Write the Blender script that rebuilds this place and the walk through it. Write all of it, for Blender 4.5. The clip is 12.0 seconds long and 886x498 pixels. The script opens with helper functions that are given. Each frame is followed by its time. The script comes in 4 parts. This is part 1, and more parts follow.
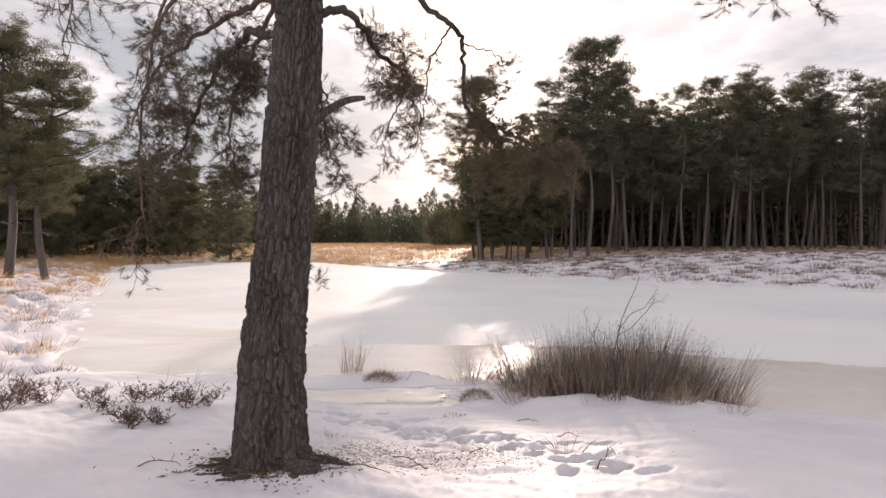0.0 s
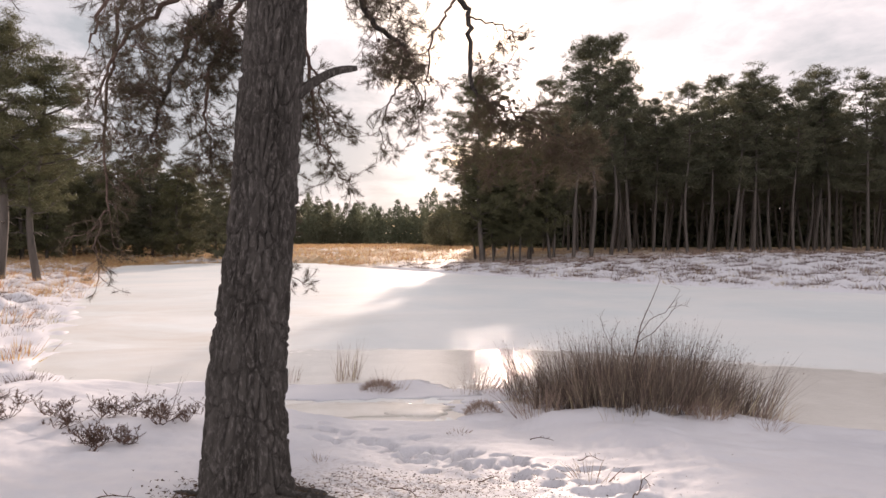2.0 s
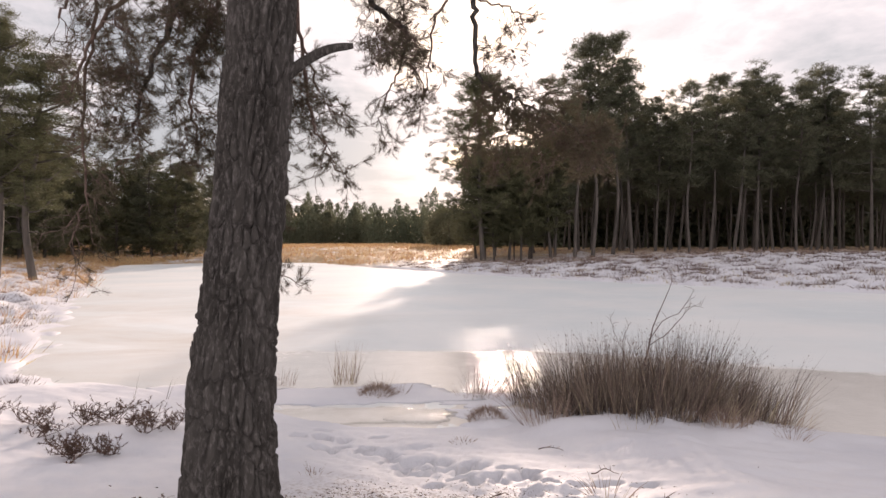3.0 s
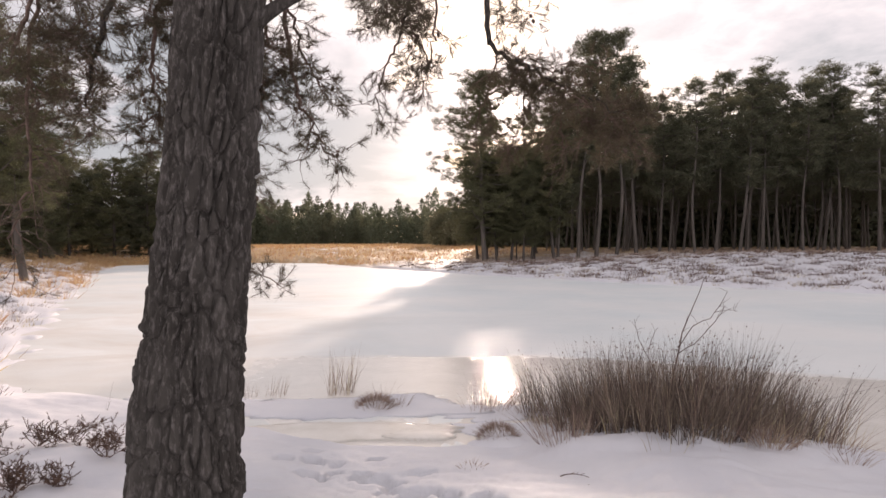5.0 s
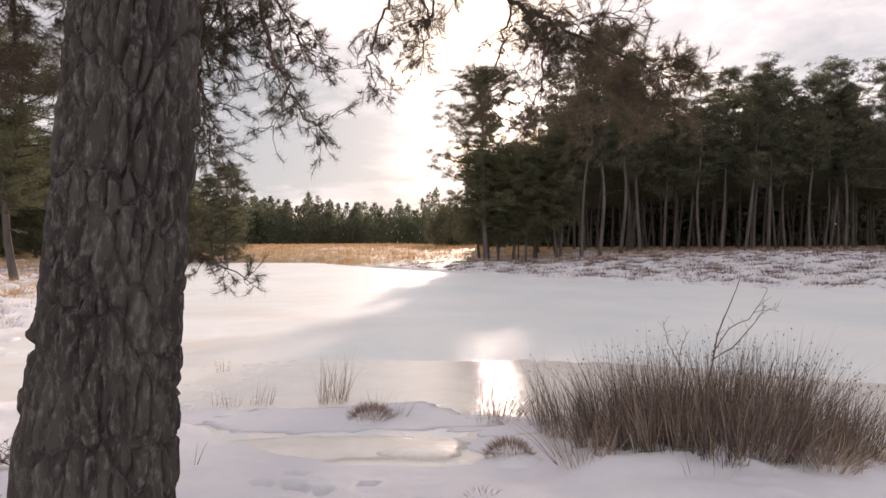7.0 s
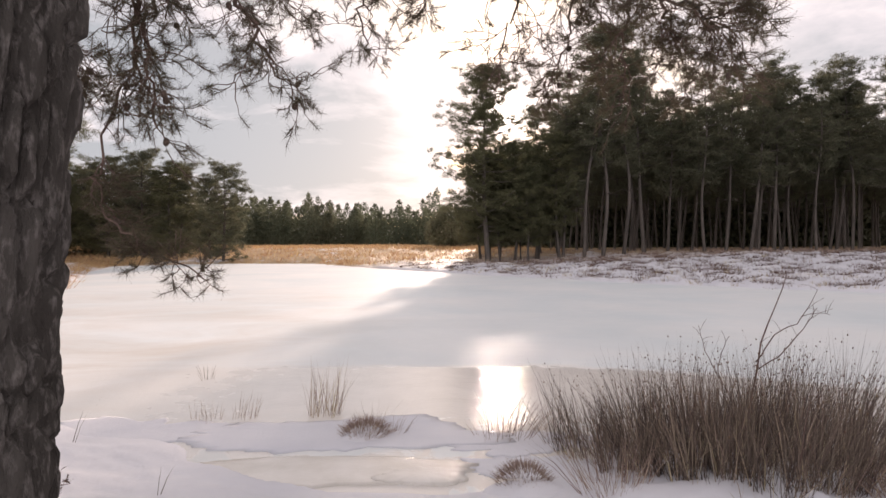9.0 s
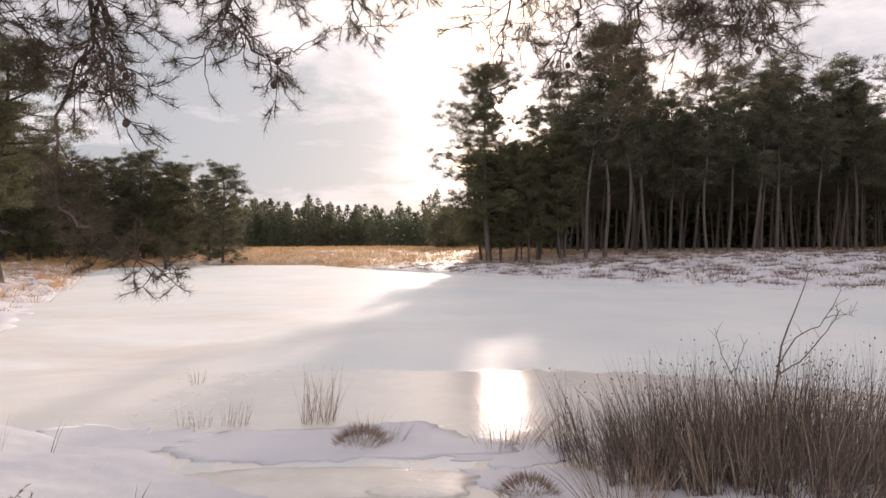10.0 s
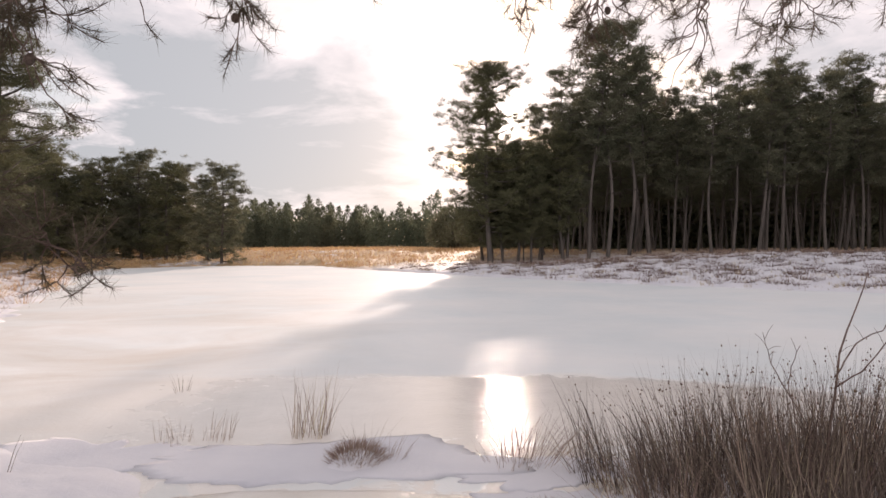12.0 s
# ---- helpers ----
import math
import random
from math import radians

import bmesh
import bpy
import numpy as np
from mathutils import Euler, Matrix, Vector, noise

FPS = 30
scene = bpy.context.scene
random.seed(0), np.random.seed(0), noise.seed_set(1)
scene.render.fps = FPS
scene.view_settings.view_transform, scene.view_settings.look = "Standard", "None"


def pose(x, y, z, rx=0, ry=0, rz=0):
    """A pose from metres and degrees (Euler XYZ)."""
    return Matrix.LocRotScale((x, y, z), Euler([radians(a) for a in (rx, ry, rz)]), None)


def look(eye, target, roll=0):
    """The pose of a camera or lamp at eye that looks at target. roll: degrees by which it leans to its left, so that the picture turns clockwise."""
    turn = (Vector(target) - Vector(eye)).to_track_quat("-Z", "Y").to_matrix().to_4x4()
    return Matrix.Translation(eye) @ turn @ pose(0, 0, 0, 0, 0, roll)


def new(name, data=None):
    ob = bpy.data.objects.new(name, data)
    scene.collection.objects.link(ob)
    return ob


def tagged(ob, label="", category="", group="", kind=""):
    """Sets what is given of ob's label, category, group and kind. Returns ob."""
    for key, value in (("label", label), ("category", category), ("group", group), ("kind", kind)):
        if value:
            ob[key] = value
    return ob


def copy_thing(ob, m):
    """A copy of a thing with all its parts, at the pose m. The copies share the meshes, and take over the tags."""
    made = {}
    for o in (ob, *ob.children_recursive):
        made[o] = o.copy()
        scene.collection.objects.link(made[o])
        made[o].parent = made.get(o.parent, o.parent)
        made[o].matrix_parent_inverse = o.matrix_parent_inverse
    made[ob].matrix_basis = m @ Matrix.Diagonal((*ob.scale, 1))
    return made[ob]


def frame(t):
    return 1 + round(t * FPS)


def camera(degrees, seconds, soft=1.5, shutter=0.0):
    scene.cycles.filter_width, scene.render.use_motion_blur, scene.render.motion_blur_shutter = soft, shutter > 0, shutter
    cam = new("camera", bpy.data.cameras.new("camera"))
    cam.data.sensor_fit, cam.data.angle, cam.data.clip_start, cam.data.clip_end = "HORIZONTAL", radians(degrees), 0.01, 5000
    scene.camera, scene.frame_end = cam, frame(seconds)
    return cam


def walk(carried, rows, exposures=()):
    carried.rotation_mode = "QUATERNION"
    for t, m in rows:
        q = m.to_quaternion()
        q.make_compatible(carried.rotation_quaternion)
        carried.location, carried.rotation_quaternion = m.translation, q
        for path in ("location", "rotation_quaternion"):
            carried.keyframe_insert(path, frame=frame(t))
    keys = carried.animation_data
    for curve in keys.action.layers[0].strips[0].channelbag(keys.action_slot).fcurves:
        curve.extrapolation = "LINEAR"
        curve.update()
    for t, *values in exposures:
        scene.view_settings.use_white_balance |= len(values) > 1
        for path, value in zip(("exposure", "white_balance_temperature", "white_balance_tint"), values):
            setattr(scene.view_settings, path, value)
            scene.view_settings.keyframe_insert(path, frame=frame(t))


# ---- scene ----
cam = camera(70.0, 12.0)
PATH = [
    (0.0, 0.0000, 0.0000, 1.9200, -0.157, -0.799, 0.28),
    (0.5, -0.0018, 0.1523, 1.9127, -0.138, -0.761, 0.27),
    (1.0, -0.0149, 0.3013, 1.9008, -0.129, -0.751, 0.22),
    (1.5, -0.0214, 0.4546, 1.8920, -0.119, -0.708, 0.25),
    (2.0, -0.0262, 0.6358, 1.8873, -0.100, -0.708, 0.25),
    (2.5, -0.0332, 0.8095, 1.8794, -0.091, -0.727, 0.27),
    (3.0, -0.0480, 0.9658, 1.8633, -0.086, -0.732, 0.23),
    (5.0, -0.0898, 1.6475, 1.8228, -0.024, -0.680, 0.25),
    (5.5, -0.0972, 1.8228, 1.7989, -0.010, -0.680, 0.25),
    (6.0, -0.1061, 1.9966, 1.7807, 0.000, -0.665, 0.26),
    (6.5, -0.1113, 2.1666, 1.7615, 0.019, -0.665, 0.30),
    (7.0, -0.1104, 2.3492, 1.7477, 0.029, -0.670, 0.31),
    (9.0, -0.1387, 3.0122, 1.6912, 0.067, -0.560, 0.31),
    (9.5, -0.1403, 3.1613, 1.6731, 0.086, -0.498, 0.38),
    (10.0, -0.1269, 3.3005, 1.6643, 0.114, -0.427, 0.42),
    (10.5, -0.1258, 3.4448, 1.6567, 0.129, -0.393, 0.42),
    (11.0, -0.1408, 3.5938, 1.6390, 0.148, -0.379, 0.41),
    (11.5, -0.1535, 3.7387, 1.6290, 0.167, -0.379, 0.43),
    (12.0, -0.1673, 3.8646, 1.6106, 0.162, -0.341, 0.43),
]
walk(cam, [(t, pose(x, y, z, 90 + pitch, roll, yaw)) for t, x, y, z, yaw, pitch, roll in PATH],
     [(0.0, 0.41, 6790, 20), (12.0, 0.36, 6790, 20)])

# ---- light: a low winter sun behind thin broken cloud ----
SUN_AZ, SUN_EL = radians(5.6), radians(11.6)
SUN_DIR = Vector((math.sin(SUN_AZ) * math.cos(SUN_EL), math.cos(SUN_AZ) * math.cos(SUN_EL), math.sin(SUN_EL)))


def node(tree, kind, **sets):
    n = tree.nodes.new(kind)
    for key, value in sets.items():
        n.inputs[key.replace("_", " ")].default_value = value
    return n


def ramp(tree, source, stops):
    n = tree.nodes.new("ShaderNodeValToRGB")
    el = n.color_ramp.elements
    while len(el) < len(stops):
        el.new(0.5)
    for e, (at, col) in zip(el, stops):
        e.position, e.color = at, (*col, 1) if len(col) == 3 else col
    tree.links.new(source, n.inputs[0])
    return n.outputs[0]


def maths(tree, op, a, b=None, c=None, clamp=False):
    n = tree.nodes.new("ShaderNodeMath")
    n.operation, n.use_clamp = op, clamp
    for i, v in enumerate((a, b, c)):
        if v is None:
            continue
        if isinstance(v, (int, float)):
            n.inputs[i].default_value = v
        else:
            tree.links.new(v, n.inputs[i])
    return n.outputs[0]


def blend(tree, fac, a, b, kind="MIX"):
    n = tree.nodes.new("ShaderNodeMix")
    n.data_type, n.blend_type, n.clamp_factor = "RGBA", kind, True
    for i, v in ((0, fac), (6, a), (7, b)):
        if isinstance(v, (int, float)):
            n.inputs[i].default_value = v
        elif isinstance(v, tuple):
            n.inputs[i].default_value = (*v, 1)
        else:
            tree.links.new(v, n.inputs[i])
    return n.outputs[2]


world = bpy.data.worlds.new("winter_sky")
scene.world = world
world.use_nodes = True
wt = world.node_tree
wt.nodes.clear()
coord = wt.nodes.new("ShaderNodeTexCoord").outputs["Generated"]
sky = wt.nodes.new("ShaderNodeTexSky")
sky.sky_type, sky.sun_disc, sky.sun_elevation, sky.sun_rotation = "NISHITA", False, SUN_EL, SUN_AZ
sky.dust_density = 2.0
sep = wt.nodes.new("ShaderNodeSeparateXYZ")
wt.links.new(coord, sep.inputs[0])
up = maths(wt, "ADD", maths(wt, "MAXIMUM", sep.outputs[2], 0.0), 0.16)
flat = wt.nodes.new("ShaderNodeCombineXYZ")
wt.links.new(maths(wt, "DIVIDE", sep.outputs[0], up), flat.inputs[0])
wt.links.new(maths(wt, "DIVIDE", sep.outputs[1], up), flat.inputs[1])
big = node(wt, "ShaderNodeTexNoise", Scale=1.3, Detail=8.0, Roughness=0.56, Distortion=0.35)
drift = node(wt, "ShaderNodeMapping", Location=(1.2, 4.1, 0.0))
wt.links.new(flat.outputs[0], drift.inputs[0])
wt.links.new(drift.outputs[0], big.inputs["Vector"])
dot = wt.nodes.new("ShaderNodeVectorMath")
dot.operation = "DOT_PRODUCT"
wt.links.new(coord, dot.inputs[0])
dot.inputs[1].default_value = SUN_DIR
near_sun = maths(wt, "MAXIMUM", dot.outputs["Value"], 0.0)
aureole = maths(wt, "POWER", near_sun, 100.0)
core = maths(wt, "POWER", near_sun, 2600.0)
# the long grey bank low in the sky beside the sun
wisp = node(wt, "ShaderNodeTexNoise", Scale=5.5, Detail=7.0, Roughness=0.62, Distortion=0.5)
wt.links.new(drift.outputs[0], wisp.inputs["Vector"])
bx = maths(wt, "MULTIPLY", maths(wt, "ADD", maths(wt, "DIVIDE", sep.outputs[0], up), 1.0), 1.25)
by = maths(wt, "MULTIPLY", maths(wt, "ADD", maths(wt, "DIVIDE", sep.outputs[1], up), -3.05), 1.2)
bx = maths(wt, "MULTIPLY_ADD", maths(wt, "SUBTRACT", wisp.outputs[0], 0.5), 1.1, bx)
by = maths(wt, "MULTIPLY_ADD", maths(wt, "SUBTRACT", big.outputs[0], 0.5), 1.6, by)
away2 = maths(wt, "ADD", maths(wt, "MULTIPLY", bx, bx), maths(wt, "MULTIPLY", by, by))
bank = maths(wt, "EXPONENT", maths(wt, "MULTIPLY", maths(wt, "MULTIPLY", away2, away2), -1.0))
# a thinner grey layer under it, reaching below the sun
lx = maths(wt, "MULTIPLY", maths(wt, "ADD", maths(wt, "DIVIDE", sep.outputs[0], up), 0.6), 1.1)
ly = maths(wt, "MULTIPLY", maths(wt, "ADD", maths(wt, "DIVIDE", sep.outputs[1], up), -4.1), 1.6)
ly = maths(wt, "MULTIPLY_ADD", maths(wt, "SUBTRACT", wisp.outputs[0], 0.5), 1.2, ly)
layer = maths(wt, "EXPONENT", maths(wt, "MULTIPLY", maths(wt, "ADD", maths(wt, "MULTIPLY", lx, lx), maths(wt, "MULTIPLY", ly, ly)), -1.0))
bank = maths(wt, "MULTIPLY_ADD", layer, 0.5, bank)
density = maths(wt, "MULTIPLY_ADD", bank, 0.3, maths(wt, "MULTIPLY_ADD", maths(wt, "SUBTRACT", wisp.outputs[0], 0.5), 0.22, big.outputs[0]))
cover = ramp(wt, density, [(0.38, (0, 0, 0)), (0.5, (1, 1, 1))])
thick = ramp(wt, density, [(0.42, (1.0, 0.94, 0.92)), (0.54, (0.68, 0.68, 0.7)), (0.7, (0.39, 0.44, 0.47))])
scaled = blend(wt, 1.0, sky.outputs[0], (0.11, 0.11, 0.11), "MULTIPLY")
clear = blend(wt, 0.62, scaled, (0.62, 0.68, 0.73))
cloudy = blend(wt, maths(wt, "MULTIPLY", cover, 0.9), clear, thick)
wide_glow = maths(wt, "MULTIPLY", maths(wt, "POWER", near_sun, 9.0), 0.22)
aureole = maths(wt, "ADD", aureole, wide_glow)
lit = blend(wt, 1.0, cloudy, blend(wt, maths(wt, "MULTIPLY", aureole, 1.0), (0.0, 0.0, 0.0), (0.48, 0.41, 0.37)), "ADD")
sun_glow = blend(wt, 1.0, lit, blend(wt, core, (0.0, 0.0, 0.0), (6.0, 5.5, 4.8)), "ADD")
# fill added to the unseen low sky opposite the sun; dimmed overhead
facing = maths(wt, "MULTIPLY_ADD", dot.outputs["Value"], 0.08, 0.86)
facing = maths(wt, "MULTIPLY_ADD", maths(wt, "MULTIPLY", sep.outputs[2], sep.outputs[2]), -0.2, facing)
back_fill = maths(wt, "MULTIPLY", maths(wt, "MAXIMUM", maths(wt, "MULTIPLY", sep.outputs[1], -1.0), 0.0), maths(wt, "SUBTRACT", 1.0, sep.outputs[2]))
facing = maths(wt, "MULTIPLY_ADD", back_fill, 1.35, facing)
grey = wt.nodes.new("ShaderNodeVectorMath")
grey.operation = "SCALE"
wt.links.new(sun_glow, grey.inputs[0])
wt.links.new(facing, grey.inputs["Scale"])
back = wt.nodes.new("ShaderNodeBackground")
back.inputs[1].default_value = 1.0
wt.links.new(grey.outputs[0], back.inputs[0])
wt.links.new(back.outputs[0], wt.nodes.new("ShaderNodeOutputWorld").inputs[0])

sun = new("sun", bpy.data.lights.new("sun", "SUN"))
sun.data.energy, sun.data.angle, sun.data.color = 5.0, radians(1.1), (1.0, 0.84, 0.7)
sun.matrix_world = look(SUN_DIR * 400, (0, 0, 0))

# ---- materials ----
def surface(name, c1, c2, scale=4.0, rough=0.8, bump=0.3, fine=40.0, stretch=(1, 1, 1), c3=None, vary=0.0, spec=0.3, through_light=0.0):
    """Two noises of different size mix the colours; the finer one gives the relief."""
    m = bpy.data.materials.new(name)
    m.use_nodes = True
    t = m.node_tree
    p = t.nodes["Principled BSDF"]
    tc = t.nodes.new("ShaderNodeTexCoord").outputs["Object"]
    mp = node(t, "ShaderNodeMapping", Scale=stretch)
    t.links.new(tc, mp.inputs[0])
    n1 = node(t, "ShaderNodeTexNoise", Scale=scale, Detail=5.0, Roughness=0.6)
    n2 = node(t, "ShaderNodeTexNoise", Scale=fine, Detail=4.0, Roughness=0.65)
    t.links.new(mp.outputs[0], n1.inputs["Vector"])
    t.links.new(mp.outputs[0], n2.inputs["Vector"])
    col = ramp(t, n1.outputs[0], [(0.32, c1), (0.68, c2)])
    if c3:
        col = blend(t, ramp(t, n2.outputs[0], [(0.5, (0, 0, 0)), (0.68, (1, 1, 1))]), col, c3)
    if vary:
        info = t.nodes.new("ShaderNodeNewGeometry").outputs["Random Per Island"]
        hsv = node(t, "ShaderNodeHueSaturation")
        t.links.new(maths(t, "MULTIPLY_ADD", info, vary, 1.0 - vary / 2), hsv.inputs["Value"])
        t.links.new(maths(t, "MULTIPLY_ADD", info, 0.05, 0.475), hsv.inputs["Hue"])
        t.links.new(col, hsv.inputs["Color"])
        col = hsv.outputs[0]
    t.links.new(col, p.inputs["Base Color"])
    p.inputs["Roughness"].default_value = rough
    p.inputs["Specular IOR Level"].default_value = spec
    if bump:
        b = node(t, "ShaderNodeBump", Strength=bump, Distance=0.02)
        t.links.new(maths(t, "ADD", n2.outputs[0], maths(t, "MULTIPLY", n1.outputs[0], 0.6)), b.inputs["Height"])
        t.links.new(b.outputs[0], p.inputs["Normal"])
    if through_light:
        tr = t.nodes.new("ShaderNodeBsdfTranslucent")
        t.links.new(col, tr.inputs[0])
        mix = t.nodes.new("ShaderNodeMixShader")
        mix.inputs[0].default_value = through_light
        t.links.new(p.outputs[0], mix.inputs[1])
        t.links.new(tr.outputs[0], mix.inputs[2])
        t.links.new(mix.outputs[0], t.nodes["Material Output"].inputs[0])
    return m


BARK = surface("pine_bark", (0.041, 0.036, 0.032), (0.084, 0.075, 0.068), 7.0, 0.95, 0.8, 60.0, (1, 1, 0.35), (0.15, 0.134, 0.125), spec=0.1)
BARK_FAR = surface("grey_bark", (0.06, 0.053, 0.047), (0.135, 0.114, 0.1), 3.0, 0.9, 0.4, 22.0, (1, 1, 0.2), spec=0.15)
TWIG = surface("twig_bark", (0.09, 0.06, 0.05), (0.2, 0.14, 0.115), 18.0, 0.9, 0.3, 90.0, spec=0.15)
NEEDLE = surface("pine_needles", (0.07, 0.062, 0.038), (0.12, 0.095, 0.06), 3.0, 0.6, 0.0, 20.0, vary=0.7, through_light=0.35)
NEEDLE_FAR = surface("far_pine_needles", (0.085, 0.094, 0.06), (0.155, 0.148, 0.095), 0.6, 0.7, 0.0, 5.0, vary=0.6, through_light=0.5)
NEEDLE_OCHRE = surface("olive_pine_needles", (0.075, 0.08, 0.042), (0.13, 0.122, 0.062), 0.6, 0.7, 0.0, 5.0, vary=0.6, through_light=0.3)
CONE = surface("pine_cone", (0.06, 0.042, 0.034), (0.12, 0.085, 0.066), 40.0, 0.8, 0.4, 120.0)
RUSH = surface("dry_rush", (0.075, 0.056, 0.047), (0.21, 0.16, 0.128), 2.0, 0.75, 0.0, 14.0, vary=1.1, through_light=0.15)
TUSSOCK = surface("reddish_tussock_grass", (0.24, 0.165, 0.135), (0.42, 0.32, 0.26), 3.0, 0.8, 0.0, 20.0, vary=0.7, through_light=0.25)
# far wood's foliage, its base colour lightened to imitate haze
HAZED_FOLIAGE = surface("hazed_foliage", (0.1, 0.12, 0.08), (0.15, 0.15, 0.1), 0.05, 0.8, 0.0, 0.7, vary=0.4, through_light=0.6)
STRAW = surface("pale_straw", (0.38, 0.3, 0.19), (0.55, 0.46, 0.32), 2.0, 0.8, 0.0, 14.0, vary=0.6, through_light=0.25)
GOLD = surface("golden_grass", (0.42, 0.25, 0.12), (0.58, 0.4, 0.23), 0.5, 0.8, 0.0, 6.0, vary=0.5, through_light=0.3)
HEATHER = surface("winter_heather", (0.075, 0.045, 0.035), (0.17, 0.1, 0.075), 3.0, 0.85, 0.0, 20.0, vary=0.7)
SEED = surface("seed_heads", (0.1, 0.06, 0.04), (0.18, 0.11, 0.07), 10.0, 0.8, 0.0, 60.0, vary=0.5)
LITTER = surface("needle_litter", (0.07, 0.045, 0.03), (0.16, 0.1, 0.06), 20.0, 0.9, 0.0, 60.0, vary=0.8)
THIN_ICE = surface("ice_rim", (0.6, 0.56, 0.5), (0.74, 0.7, 0.65), 3.0, 0.3, 0.2, 30.0, spec=0.5)


def snow_material():
    m = bpy.data.materials.new("old_snow")
    m.use_nodes = True
    t = m.node_tree
    p = t.nodes["Principled BSDF"]
    tc = t.nodes.new("ShaderNodeTexCoord").outputs["Object"]
    n1 = node(t, "ShaderNodeTexNoise", Scale=0.9, Detail=6.0, Roughness=0.6)
    n2 = node(t, "ShaderNodeTexNoise", Scale=26.0, Detail=5.0, Roughness=0.7)
    n3 = node(t, "ShaderNodeTexNoise", Scale=0.16, Detail=7.0, Roughness=0.68)
    for n in (n1, n2, n3):
        t.links.new(tc, n.inputs["Vector"])
    sp = t.nodes.new("ShaderNodeSeparateXYZ")
    t.links.new(tc, sp.inputs[0])
    snow = ramp(t, n1.outputs[0], [(0.3, (0.58, 0.58, 0.62)), (0.7, (0.7, 0.69, 0.71))])
    # straw shows through the thin snow of the far meadow
    away = maths(t, "MULTIPLY_ADD", sp.outputs[1], 0.1, -4.2, clamp=True)
    straw = ramp(t, n3.outputs[0], [(0.34, (0, 0, 0)), (0.44, (1, 1, 1))])
    meadow = blend(t, n1.outputs[0], (0.3, 0.19, 0.09), (0.5, 0.36, 0.2))
    col = blend(t, maths(t, "MULTIPLY", away, straw), snow, meadow)
    # needles and soil thin the snow under the pine
    dx = maths(t, "ADD", sp.outputs[0], 0.45)
    dy = maths(t, "ADD", sp.outputs[1], -4.55)
    r = maths(t, "SQRT", maths(t, "ADD", maths(t, "MULTIPLY", dx, dx), maths(t, "MULTIPLY", maths(t, "MULTIPLY", dy, dy), 2.2)))
    ring = maths(t, "SUBTRACT", 1.15, r, clamp=True)
    spots = ramp(t, n2.outputs[0], [(0.5, (0, 0, 0)), (0.62, (1, 1, 1))])
    col = blend(t, maths(t, "MULTIPLY", maths(t, "MULTIPLY", ring, spots), 0.9), col, (0.2, 0.14, 0.1))
    t.links.new(col, p.inputs["Base Color"])
    p.inputs["Roughness"].default_value = 0.65
    p.inputs["Specular IOR Level"].default_value = 0.25
    b = node(t, "ShaderNodeBump", Strength=0.35, Distance=0.03)
    t.links.new(maths(t, "ADD", maths(t, "MULTIPLY", n2.outputs[0], 0.5), n1.outputs[0]), b.inputs["Height"])
    t.links.new(b.outputs[0], p.inputs["Normal"])
    return m


